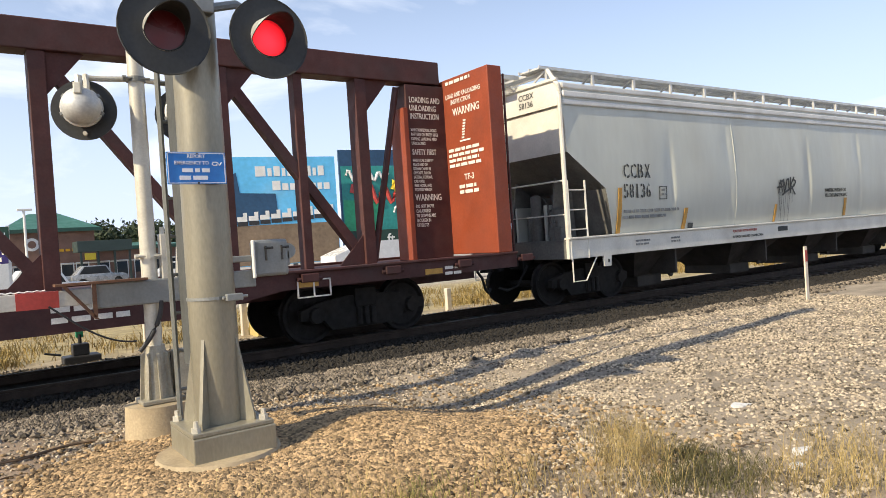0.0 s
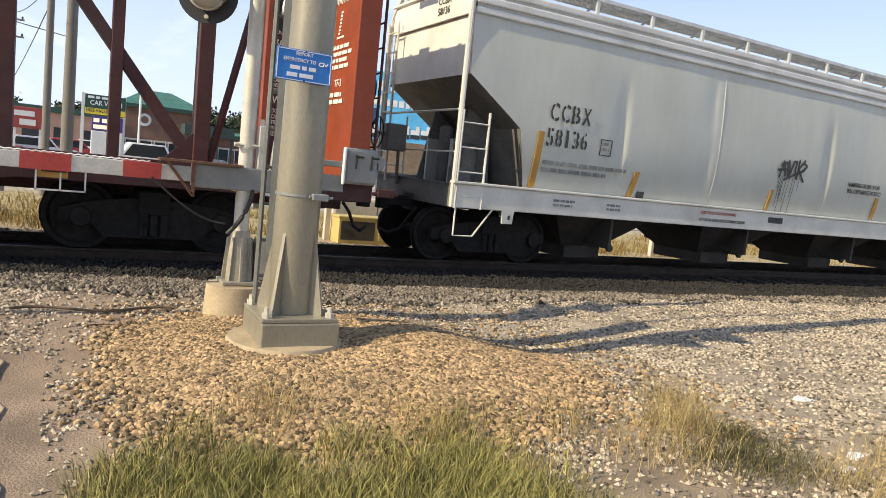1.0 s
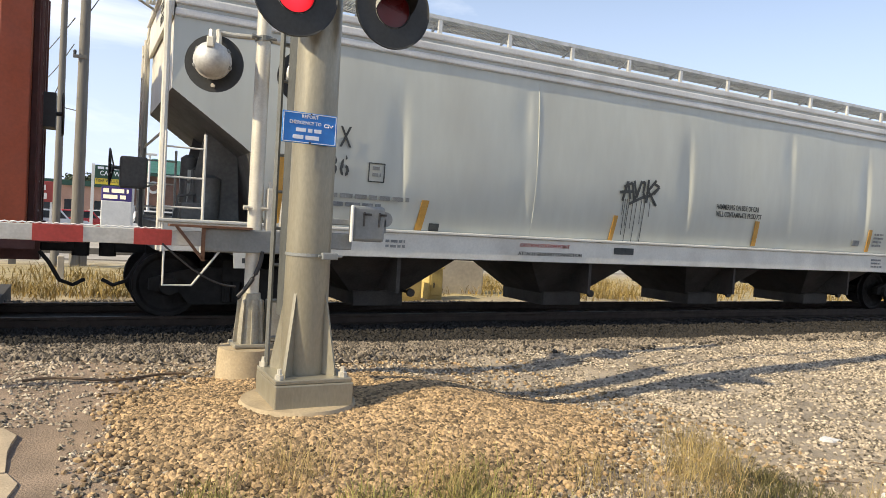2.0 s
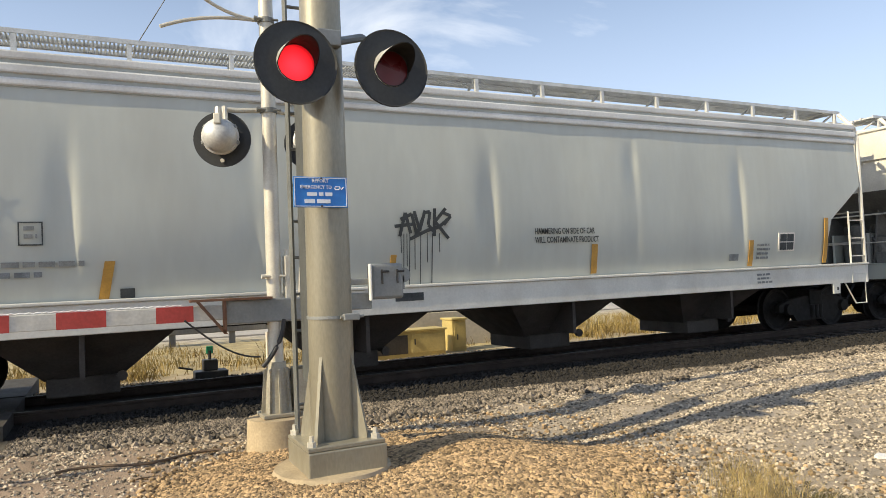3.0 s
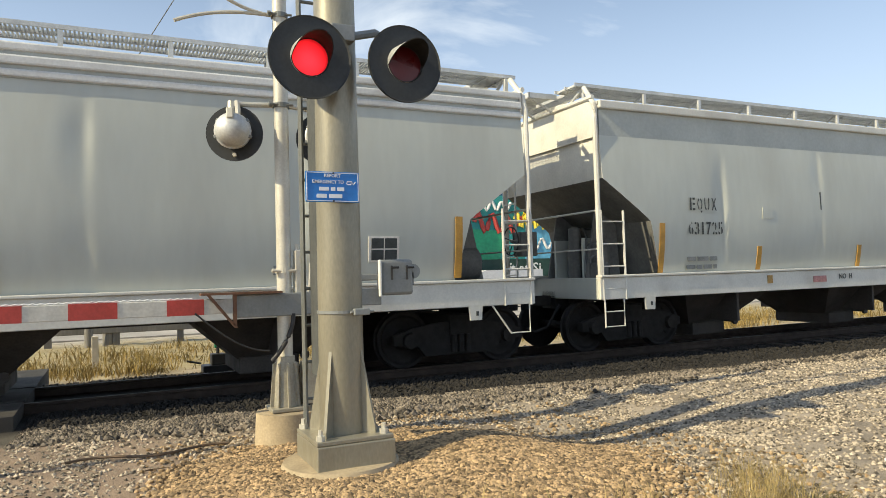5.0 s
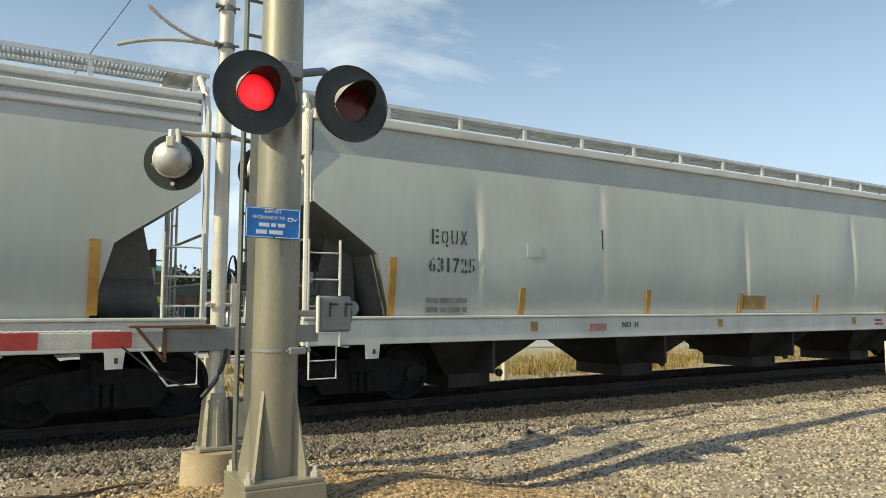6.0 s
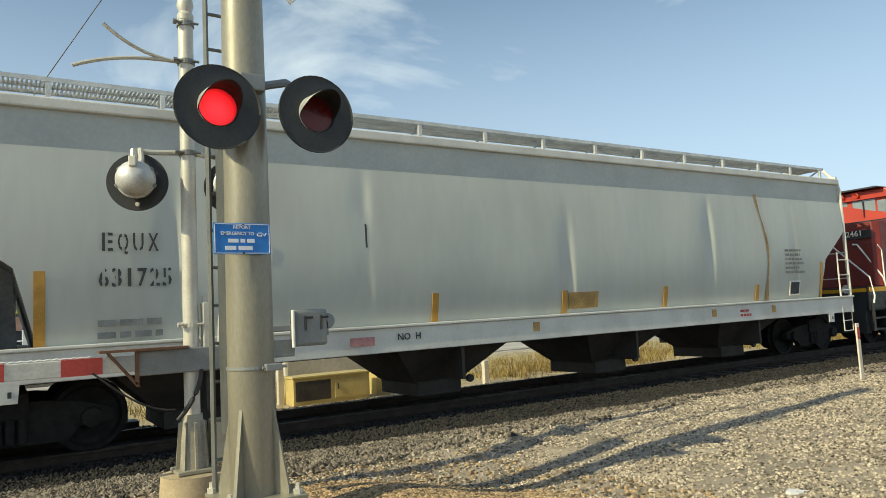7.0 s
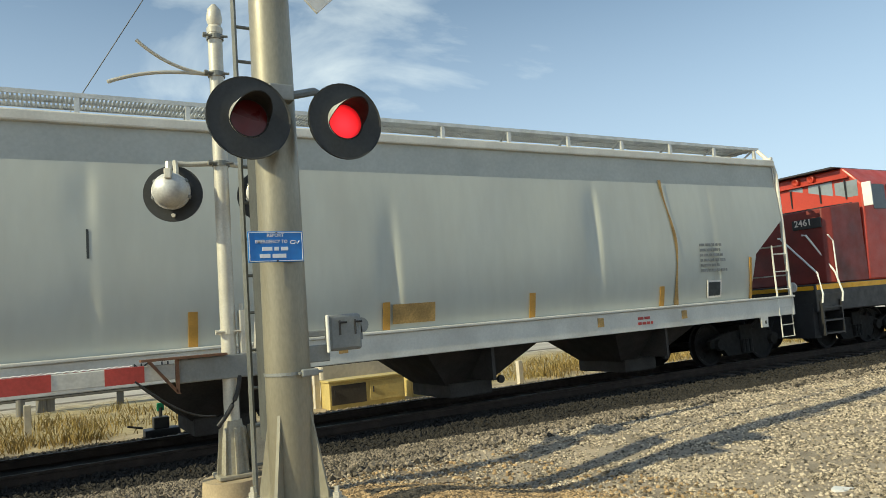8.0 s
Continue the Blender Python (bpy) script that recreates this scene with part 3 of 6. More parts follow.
for k in range(22):
    x, y, a = random.uniform(-0.2, 6), random.uniform(2.6, 6.8), random.uniform(-0.6, 0.6)
    if off_slab(x, y) and not (0.9 < x < 2.4 and 4.4 < y < 7.0):
        bm = B()
        ln = random.uniform(0.08, 0.28)
        tube(bm, [(x + ln * t * math.cos(a), y + ln * t * math.sin(a) + 0.02 * math.sin(t * 5), lie(x + ln * t * math.cos(a), y + ln * t * math.sin(a)) + 0.02) for t in (0, 0.35, 0.7, 1)], 0.006, 5, 0.003)
        tagged(part("twig", bm, M_STICK), "dead brown twig lying on the gravel", "twig", "twigs on the ground")
bm = B()
tube(bm, [(-0.35 + 0.12 * k, 6.6 + 0.08 * math.sin(k * 0.8), lie(-0.35 + 0.12 * k, 6.6) + 0.03) for k in range(12)], 0.012, 6)
tagged(part("ground_cable", bm, M_STICK), "dark cable lying across the dirt", "cable")


# ---- the train ----
def on_track(x):
    return pose(x, YC, RT + GRADE * (x - 9.9), 0, -math.degrees(math.atan(GRADE)), 0)


def wheelset_mesh():
    bm = B()
    for s in (-1, 1):
        turned(bm, (0, s * 0.69, 0), (0, s, 0), [(-0.03, 0.19), (-0.03, 0.47), (0.0, 0.485), (0.015, 0.457), (0.115, 0.452), (0.115, 0.40), (0.075, 0.36), (0.06, 0.17), (0.10, 0.12), (0.10, 0.001)], 28)
        for k in range(3):     # plate marks that show the turning
            a = k * 2.094
            box(bm, math.cos(a) * 0.27 - 0.02, math.cos(a) * 0.27 + 0.02, s * 0.76 - 0.01, s * 0.76 + 0.01, math.sin(a) * 0.27 - 0.02, math.sin(a) * 0.27 + 0.02)
    tube(bm, [(0, -0.95, 0), (0, 0.95, 0)], 0.075, 12)
    me2 = bpy.data.meshes.new("wheelset")
    bm.normal_update()
    bm.to_mesh(me2)
    bm.free()
    me2.materials.append(M_WHEEL)
    return me2


WHEELS = wheelset_mesh()
WHEELSETS = []


def truck(car, x, drop=RAILZ - RT):
    """A freight truck with its middle at x: two side frames, bolster, springs and two wheelsets."""
    for s in (-1, 1):
        bm = B()
        plate(bm, [(-1.15, 0.55), (-1.15, 0.40), (-0.75, 0.36), (-0.62, 0.20), (0.62, 0.20), (0.75, 0.36), (1.15, 0.40), (1.15, 0.55), (0.8, 0.66), (0.35, 0.72), (-0.35, 0.72), (-0.8, 0.66)], s * 1.0 - 0.06, s * 1.0 + 0.06)
        for e in (-0.89, 0.89):
            turned(bm, (e, s * 1.05, 0.46), (0, s, 0), [(0, 0.13), (0.09, 0.12), (0.10, 0.001)], 12)
        o = part("side_frame", bm, M_TRUCK, car)
        o.location = (x, 0, drop)
        for e in (-0.13, 0.0, 0.13):
            bm = B()
            tube(bm, [(e, s * 1.08, 0.24), (e, s * 1.08, 0.52)], 0.055, 8)
            part("spring", bm, M_TRUCK, car).location = (x, 0, drop)
    bm = B()
    rbox(bm, -0.2, 0.2, -1.1, 1.1, 0.52, 0.84, 0.02)
    box(bm, -0.05, 0.05, -0.9, 0.9, 0.3, 0.4)
    part("bolster", bm, M_TRUCK, car).location = (x, 0, drop)
    for e in (-0.89, 0.89):
        w = new("wheelset", WHEELS)
        w.parent = car
        w.location = (x + e, 0, 0.457 + drop)
        WHEELSETS.append((w, x + e))


def coupler(car, x, s):
    bm = B()
    rbox(bm, min(x, x + s * 0.42), max(x, x + s * 0.42), -0.09, 0.09, 0.74, 0.93, 0.02)
    turned(bm, (x + s * 0.50, 0, 0.68), (0, 0, 1), [(0, 0.12), (0.30, 0.12)], 10)
    box(bm, min(x - s * 0.9, x), max(x - s * 0.9, x), -0.22, 0.22, 0.68, 1.0)
    part("coupler", bm, M_TRUCK, car)
    bm = B()
    tube(bm, [(x, -0.35, 0.75), (x + s * 0.12, -0.35, 0.6), (x + s * 0.25, -0.28, 0.35), (x + s * 0.42, -0.15, 0.27), (x + s * 0.56, -0.05, 0.34)], 0.028, 7)
    part("air_hose", bm, M_TYRE, car)


def ladder(car, x0, x1, y, z0, z1, n, material=None, along="x"):
    """An upright ladder: two stiles and n rungs."""
    lad = B()
    q = (lambda a, z: (a, y, z)) if along == "x" else (lambda a, z: (y, a, z))
    for a in (x0, x1):
        tube(lad, [q(a, z0), q(a, z1)], 0.022, 6)
    o = part("ladder", lad, material or M_WHITE, car)
    for k in range(n):
        z = z0 + (z1 - z0) * (k + 0.5) / n
        bm = B()
        tube(bm, [q(x0, z), q(x1, z)], 0.014, 6)
        part("rung", bm, material or M_WHITE, o)
    return o


def strip(car, x0, x1, y, z0, z1, material, name="tape", label="", sl=0.0):
    """A flat mark; y is its plane, or a tuple with its height above the curved body."""
    bm = B()
    if not isinstance(y, tuple):
        plate(bm, [(x0, z0), (x1, z0), (x1 + sl, z1), (x0 + sl, z1)], y - 0.006, y + 0.004)
        return part(name, bm, material, car, label)
    n, rows = 5, []
    for k in range(n + 1):
        z, dx = z0 + (z1 - z0) * k / n, sl * k / n
        w = half_width(z) + y[0]
        rows.append([bm.verts.new(p) for p in ((x0 + dx, -w, z), (x1 + dx, -w, z), (x1 + dx, 0.012 - w, z), (x0 + dx, 0.012 - w, z))])
    for p, q in zip(rows, rows[1:]):
        for i in range(4):
            bm.faces.new((p[i], p[(i + 1) % 4], q[(i + 1) % 4], q[i]))
    bm.faces.new(rows[0][::-1])
    bm.faces.new(rows[-1])
    return part(name, bm, material, car, label)


FACE = lambda x, y, z: pose(x, y, z, 90, 0, 0)     # writing that faces the near side


def bars(car, x, y, z, w, lines, h, material, seed, facing="y", gap=1.9):
    """Writing too small to read: rows of plain bars."""
    rng = random.Random(seed)
    bm = B()
    for k in range(lines):
        u, zz = 0.0, z - k * h * gap
        yk = -(half_width(zz + h / 2) + y[0]) if isinstance(y, tuple) else y
        end = w * rng.uniform(0.7, 1.0)
        while u < end:
            ln = rng.uniform(1.2, 3.6) * h
            a, b2 = u, min(u + ln, end)
            if facing == "y":
                box(bm, x + a, x + b2, yk - 0.004, yk + 0.002, zz, zz + h)
            else:
                box(bm, x - 0.004, x + 0.002, y - a, y - b2, zz, zz + h)
            u += ln + 0.6 * h
    bmesh.ops.recalc_face_normals(bm, faces=bm.faces[:])
    return tagged(part("lettering", bm, material, car), kind="stuff")


def half_width(z):
    u = (z - 1.1) / 2.85
    return 1.60 - 0.17 * max(0.0, (0.45 - u) / 0.45) ** 2 - 0.09 * max(0.0, (u - 0.45) / 0.55) ** 2


def hopper_car(x, length, bays, seams, marks, label, light_roof):
    car = empty("hopper_car", on_track(x), label, "hopper car", "cars of the train")
    L = length
    zt, zk = (3.93, 2.98) if not light_roof else (3.74, 2.98)

    def ends(z):
        if z >= zk:
            a = 0.12
        elif z > 2.25:
            a = 0.12 + 1.03 * (zk - z) / (zk - 2.25)
        else:
            a = 1.15 + 0.30 * (2.25 - z) / 1.15
        return a, L - a

    zs = [1.1, 1.25] + [1.4 + 0.12 * k for k in range(12)] + [zk, 3.08, 3.2, 3.35, 3.5, zt - 0.13, zt]
    N = 440
    rng = random.Random(int(x * 10))

    def skin(u, z, s):
        w = half_width(z)
        for sx in seams:
            d = u - sx
            w -= 0.046 * math.exp(-(d / (0.20 if d < 0 else 0.07)) ** 2) * (0.55 + 0.45 * math.sin(z * 2.1 + sx)) * smooth(1.2, 1.6, z) * smooth(3.8, 3.2, z)
        w += 0.022 * smooth(zt, zt - 0.5, z) * noise.noise(Vector((u * 0.6, z * 0.55, s * 3 + x)))
        return s * w

    bm = B()
    grid = {}
    for s in (-1, 1):
        for i, z in enumerate(zs):
            a, b2 = ends(z)
            for j in range(N + 1):
                u = a + (1.7 - a) * j / 30 if j < 30 else b2 - (b2 - L + 1.7) * (N - j) / 30 if j > N - 30 else 1.7 + (L - 3.4) * (j - 30) / (N - 60)
                grid[s, i, j] = bm.verts.new((u, skin(u, z, s), z))
    for i in range(len(zs) - 1):
        for j in range(N):
            bm.faces.new((grid[-1, i, j], grid[-1, i, j + 1], grid[-1, i + 1, j + 1], grid[-1, i + 1, j]))
            bm.faces.new((grid[1, i, j + 1], grid[1, i, j], grid[1, i + 1, j], grid[1, i + 1, j + 1]))
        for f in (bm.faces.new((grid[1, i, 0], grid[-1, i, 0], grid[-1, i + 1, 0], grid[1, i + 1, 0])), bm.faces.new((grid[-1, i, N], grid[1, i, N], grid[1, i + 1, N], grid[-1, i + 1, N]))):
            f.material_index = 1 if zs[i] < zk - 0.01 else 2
    for j in range(N):
        bm.faces.new((grid[1, 0, j], grid[1, 0, j + 1], grid[-1, 0, j + 1], grid[-1, 0, j]))
        bm.faces.new((grid[-1, len(zs) - 1, j], grid[-1, len(zs) - 1, j + 1], grid[1, len(zs) - 1, j + 1], grid[1, len(zs) - 1, j]))
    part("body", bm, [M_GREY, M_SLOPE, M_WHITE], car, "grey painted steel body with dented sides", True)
    for sx in (() if light_roof else seams[1:3]):
        for s in (-1, 1):
            bm = B()
            for z0, z1 in zip(zs[1:-1], zs[2:]):
                w0, w1 = half_width(z0) + 0.002, half_width(z1) + 0.002
                hexa(bm, [(sx + 0.22, s * (w0 - 0.02), z0), (sx + 0.235, s * (w0 - 0.02), z0), (sx + 0.235, s * w0, z0), (sx + 0.22, s * w0, z0), (sx + 0.22, s * (w1 - 0.02), z1), (sx + 0.235, s * (w1 - 0.02), z1), (sx + 0.235, s * w1, z1), (sx + 0.22, s * w1, z1)])
            bmesh.ops.recalc_face_normals(bm, faces=bm.faces[:])
            part("seam", bm, M_GREY, car)
    # eave: stepped bands, then the arched roof
    RM = M_WHITE if light_roof else M_ROOF
    for s in (-1, 1):
        for k, (z0, z1, o) in enumerate(([(3.92, 4.02, 0.03), (4.07, 4.19, 0.045), (4.24, 4.35, 0.035)] if not light_roof else [(4.21, 4.36, 0.07)])):
            bm = B()
            rbox(bm, 0.12, L - 0.12, min(s * 1.3, s * (1.53 + o)), max(s * 1.3, s * (1.53 + o)), z0, z1, 0.025)
            part("eave_band", bm, RM, car)
        bm = B()
        box(bm, 0.14, L - 0.14, min(s * 1.3, s * 1.53), max(s * 1.3, s * (1.47 if light_roof else 1.50)), zt - 0.02, 4.34)
        part("eave", bm, M_EAVE, car)
    bm = B()
    prev = None
    for k in range(9):
        y = -1.55 + 3.1 * k / 8
        z = 4.34 + 0.20 * (1 - (y / 1.55) ** 2)
        cur = [bm.verts.new((a, y, z - d)) for a in (0.1, L - 0.1) for d in (0, 0.06)]
        if prev:
            bm.faces.new((prev[0], prev[2], cur[2], cur[0]))
            bm.faces.new((prev[1], cur[1], cur[3], prev[3]))
            bm.faces.new((prev[0], cur[0], cur[1], prev[1]))
            bm.faces.new((prev[2], prev[3], cur[3], cur[2]))
        prev = cur
    part("roof", bm, M_ROOF, car, "", True)
    bm = B()
    rbox(bm, 0.7, L - 0.7, -0.3, 0.3, 4.50, 4.62, 0.03)
    part("roof_hatch", bm, M_ROOF, car)
    # running boards of open grating on brackets
    for s in (-1, 1):
        y0, y1 = s * 0.52, s * 1.12
        lo, hi = min(y0, y1), max(y0, y1)
        bm = B()
        for y in (lo, hi, (lo + hi) / 2):
            box(bm, -0.05, L + 0.05, y - 0.012, y + 0.012, 4.70, 4.76)
        k = 0.0
        while k < L:
            box(bm, k, k + 0.026, lo, hi, 4.71, 4.745)
            k += 0.052
        part("running_board", bm, M_GALV, car, "open steel grating walkway")
        for k in range(15):
            u = 0.15 + (L - 0.3) * k / 14
            bm = B()
            box(bm, u - 0.03, u + 0.03, min(s * 1.16, s * 1.10), max(s * 1.16, s * 1.10), 4.30, 4.68)
            hexa(bm, [(u - 0.015, s * 0.55, 4.38), (u + 0.015, s * 0.55, 4.38), (u + 0.015, s * 0.55, 4.42), (u - 0.015, s * 0.55, 4.42), (u - 0.015, s * 1.12, 4.68), (u + 0.015, s * 1.12, 4.68), (u + 0.015, s * 1.12, 4.72), (u - 0.015, s * 1.12, 4.72)])
            part("bracket", bm, M_GALV, car)
    for e, q in ((0.0, -1),):      # grating platform that juts out over the coupler
        bm = B()
        lo, hi = min(e - q * 0.1, e + q * 0.52), max(e - q * 0.1, e + q * 0.52)
        for y in (-0.36, 0.34):
            box(bm, lo, hi, y, y + 0.03, 4.64, 4.74)
        box(bm, e + q * 0.52 - 0.015, e + q * 0.52 + 0.015, -0.36, 0.37, 4.64, 4.74)
        for d in range(15):
            box(bm, lo, hi, -0.32 + 0.045 * d, -0.295 + 0.045 * d, 4.70, 4.735)
        for y in (-0.3, 0.3):
            tube(bm, [(e + q * 0.46, y, 4.65), (e - q * 0.08, y, 4.38)], 0.02, 6)
        part("end_platform", bm, M_GALV, car)
    for e in (0.18, L - 0.5):      # cross walkways over the ends
        bm = B()
        for d in (0.0, 0.34):
            box(bm, e + d, e + d + 0.02, -1.10, 1.10, 4.68, 4.74)
        for d in range(42):
            box(bm, e + 0.02, e + 0.34, -1.09 + 0.052 * d, -1.07 + 0.052 * d, 4.70, 4.735)
        part("end_walkway", bm, M_GALV, car)
    # side sills and end sills
    for s in (-1, 1):
        bm = B()
        rbox(bm, 0.0, L, min(s * 1.50, s * 1.58), max(s * 1.50, s * 1.58), 0.87, 1.25, 0.012)
        rbox(bm, 0.0, L, min(s * 1.46, s * 1.62), max(s * 1.46, s * 1.62), 1.25, 1.295, 0.012)
        part("side_sill", bm, M_WHITE, car)
    for e, s in ((0.0, 1), (L, -1)):
        bm = B()
        rbox(bm, min(e, e + s * 0.12), max(e, e + s * 0.12), -1.5, 1.5, 0.87, 1.25, 0.012)
        box(bm, min(e, e + s * 1.35), max(e, e + s * 1.35), -1.46, 1.46, 1.20, 1.24)
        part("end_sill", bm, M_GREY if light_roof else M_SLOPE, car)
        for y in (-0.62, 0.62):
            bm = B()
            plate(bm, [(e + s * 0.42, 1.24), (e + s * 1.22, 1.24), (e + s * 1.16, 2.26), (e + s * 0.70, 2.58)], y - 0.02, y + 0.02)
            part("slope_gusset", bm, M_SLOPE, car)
        for y in (-0.45, 0.45):
            bm = B()
            box(bm, min(e + s * 0.5, e + s * 1.2), max(e + s * 0.5, e + s * 1.2), y - 0.03, y + 0.03, 1.09, 2.0)
            part("end_post", bm, M_GREY, car)
        bm = B()
        arch = [(-1.53, zt - 0.02)] + [(-1.53 + 3.06 * k / 10, 4.32 + 0.20 * (1 - (-1 + 0.2 * k) ** 2)) for k in range(11)] + [(1.53, zt - 0.02)]
        plate(bm, arch, 0, 0.05)
        o = part("end_wall", bm, M_WHITE, car, "cream painted end wall under the roof")
        o.matrix_local = pose(e + s * 0.11, 0, 0, 0, 0, 90)
        bm = B()
        tube(bm, [(e + s * 0.05, -1.5, 4.42), (e + s * 0.05, 1.5, 4.42)], 0.04, 7)
        part("end_rail", bm, M_WHITE, car)
        for q in (-1, 1):
            bm = B()
            tube(bm, [(e + s * 0.04, q * 1.54, 1.1), (e + s * 0.04, q * 1.54, 4.05), (e + s * 0.06, q * 1.50, 4.30), (e + s * 0.10, q * 1.2, 4.66)], 0.045, 8)
            part("corner_post", bm, M_WHITE, car)
            lad = ladder(car, e + s * 0.07, e + s * 0.56, q * 1.57, 0.86, 2.42, 4)
            if q == 1:
                ladder(car, 1.05, 1.5, e - s * 0.03, 1.15, 4.1, 8, along="y")
            bm = B()
            if light_roof:
                tube(bm, [(e + s * 0.10, q * 1.56, 0.88), (e + s * 0.10, q * 1.56, 0.40), (e + s * 0.52, q * 1.56, 0.40), (e + s * 0.52, q * 1.56, 0.88)], 0.016, 6)
                tube(bm, [(e + s * 0.10, q * 1.56, 0.66), (e + s * 0.52, q * 1.56, 0.66)], 0.012, 6)
            else:
                tube(bm, [(e + s * 0.10, q * 1.56, 0.88), (e + s * 0.10, q * 1.56, 0.42), (e + s * 0.46, q * 1.56, 0.42), (e + s * 0.8, q * 1.56, 0.88)], 0.016, 6)
            part("stirrup_step", bm, M_WHITE, car)
            bm = B()
            plate(bm, [(e + s * 0.98, 0.88), (e + s * 1.22, 0.88), (e + s * 1.20, 0.66), (e + s * 1.00, 0.66)], q * 1.54, q * 1.58)
            part("jacking_pad", bm, M_WHITE, car)
            strip(car, e + s * 1.10, e + s * 1.10 + 0.04, q * 1.586, 0.73, 0.80, M_INK, "hole")
        bm = B()
        tube(bm, [(e + s * 0.04, -1.54, 2.42), (e + s * 0.04, 1.54, 2.42)], 0.02, 6)
        tube(bm, [(e + s * 0.04, -1.54, 1.75), (e + s * 0.04, 1.54, 1.75)], 0.016, 6)
        part("cross_grab", bm, M_WHITE, car)
        coupler(car, e, -s)
    # brake wheel and gear on the leading end
    bm = B()
    for a in range(16):
        t0, t1 = a * math.pi / 8, (a + 1) * math.pi / 8
        tube(bm, [(-0.50, 0.5 + 0.28 * math.cos(t0), 2.0 + 0.28 * math.sin(t0)), (-0.50, 0.5 + 0.28 * math.cos(t1), 2.0 + 0.28 * math.sin(t1))], 0.014, 5)
    for a in range(4):
        tube(bm, [(-0.44, 0.5, 2.0), (-0.50, 0.5 + 0.28 * math.cos(a * 1.571 + 0.3), 2.0 + 0.28 * math.sin(a * 1.571 + 0.3))], 0.012, 5)
    part("brake_wheel", bm, M_BLACK, car)
    bm = B()
    rbox(bm, -0.36, 0.02, 0.34, 0.66, 1.70, 2.18, 0.03)
    tube(bm, [(-0.50, 0.5, 2.0), (-0.3, 0.5, 2.0)], 0.03, 8)
    tube(bm, [(-0.06, 0.5, 1.9), (-0.04, 0.5, 1.1)], 0.03, 6)
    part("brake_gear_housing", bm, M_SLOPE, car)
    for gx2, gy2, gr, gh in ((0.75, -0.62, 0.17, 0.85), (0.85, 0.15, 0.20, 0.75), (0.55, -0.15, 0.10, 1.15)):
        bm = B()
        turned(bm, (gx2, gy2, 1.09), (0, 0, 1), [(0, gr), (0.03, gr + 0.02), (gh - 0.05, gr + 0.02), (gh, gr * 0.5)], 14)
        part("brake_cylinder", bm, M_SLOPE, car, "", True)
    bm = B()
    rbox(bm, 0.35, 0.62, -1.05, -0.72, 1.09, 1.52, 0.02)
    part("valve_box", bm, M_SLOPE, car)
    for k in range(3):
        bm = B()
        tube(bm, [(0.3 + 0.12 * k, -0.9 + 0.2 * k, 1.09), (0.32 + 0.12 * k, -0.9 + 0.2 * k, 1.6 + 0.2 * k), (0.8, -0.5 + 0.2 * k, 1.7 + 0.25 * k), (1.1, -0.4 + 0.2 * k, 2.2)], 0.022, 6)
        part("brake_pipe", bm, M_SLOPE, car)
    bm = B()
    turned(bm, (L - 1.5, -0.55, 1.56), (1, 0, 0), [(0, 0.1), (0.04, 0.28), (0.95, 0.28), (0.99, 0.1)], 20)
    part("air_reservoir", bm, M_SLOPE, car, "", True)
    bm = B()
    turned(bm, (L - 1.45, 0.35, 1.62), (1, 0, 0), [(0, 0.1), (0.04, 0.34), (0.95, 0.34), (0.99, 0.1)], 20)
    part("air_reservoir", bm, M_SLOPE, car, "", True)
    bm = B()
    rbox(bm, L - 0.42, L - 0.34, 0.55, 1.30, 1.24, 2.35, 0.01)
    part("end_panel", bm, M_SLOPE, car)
    # discharge bays, their colour darkened for the shade under the car
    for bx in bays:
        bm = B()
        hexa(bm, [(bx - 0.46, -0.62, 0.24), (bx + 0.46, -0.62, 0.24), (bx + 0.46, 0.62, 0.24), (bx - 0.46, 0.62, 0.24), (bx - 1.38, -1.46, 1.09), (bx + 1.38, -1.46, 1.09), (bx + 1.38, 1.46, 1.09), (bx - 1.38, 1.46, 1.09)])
        bay = part("discharge_bay", bm, M_BAY, car, "sloped discharge bay coloured dark for the shade under the body")
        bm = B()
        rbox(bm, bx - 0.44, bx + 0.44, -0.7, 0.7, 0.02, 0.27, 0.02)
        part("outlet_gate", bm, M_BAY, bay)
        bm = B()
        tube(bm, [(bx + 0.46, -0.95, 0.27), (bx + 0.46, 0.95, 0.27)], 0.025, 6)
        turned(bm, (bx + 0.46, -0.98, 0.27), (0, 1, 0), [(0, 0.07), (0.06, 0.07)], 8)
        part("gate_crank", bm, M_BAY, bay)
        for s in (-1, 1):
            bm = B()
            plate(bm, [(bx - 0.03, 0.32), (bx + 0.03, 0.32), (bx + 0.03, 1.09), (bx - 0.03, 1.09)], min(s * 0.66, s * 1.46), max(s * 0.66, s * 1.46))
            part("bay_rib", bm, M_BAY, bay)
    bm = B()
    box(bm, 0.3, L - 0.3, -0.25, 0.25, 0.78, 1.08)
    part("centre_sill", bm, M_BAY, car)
    truck(car, 1.13)
    truck(car, L - 1.13)
    marks(car)
    return car


def yy(z, d=0.026):
    return -(half_width(z) + d)


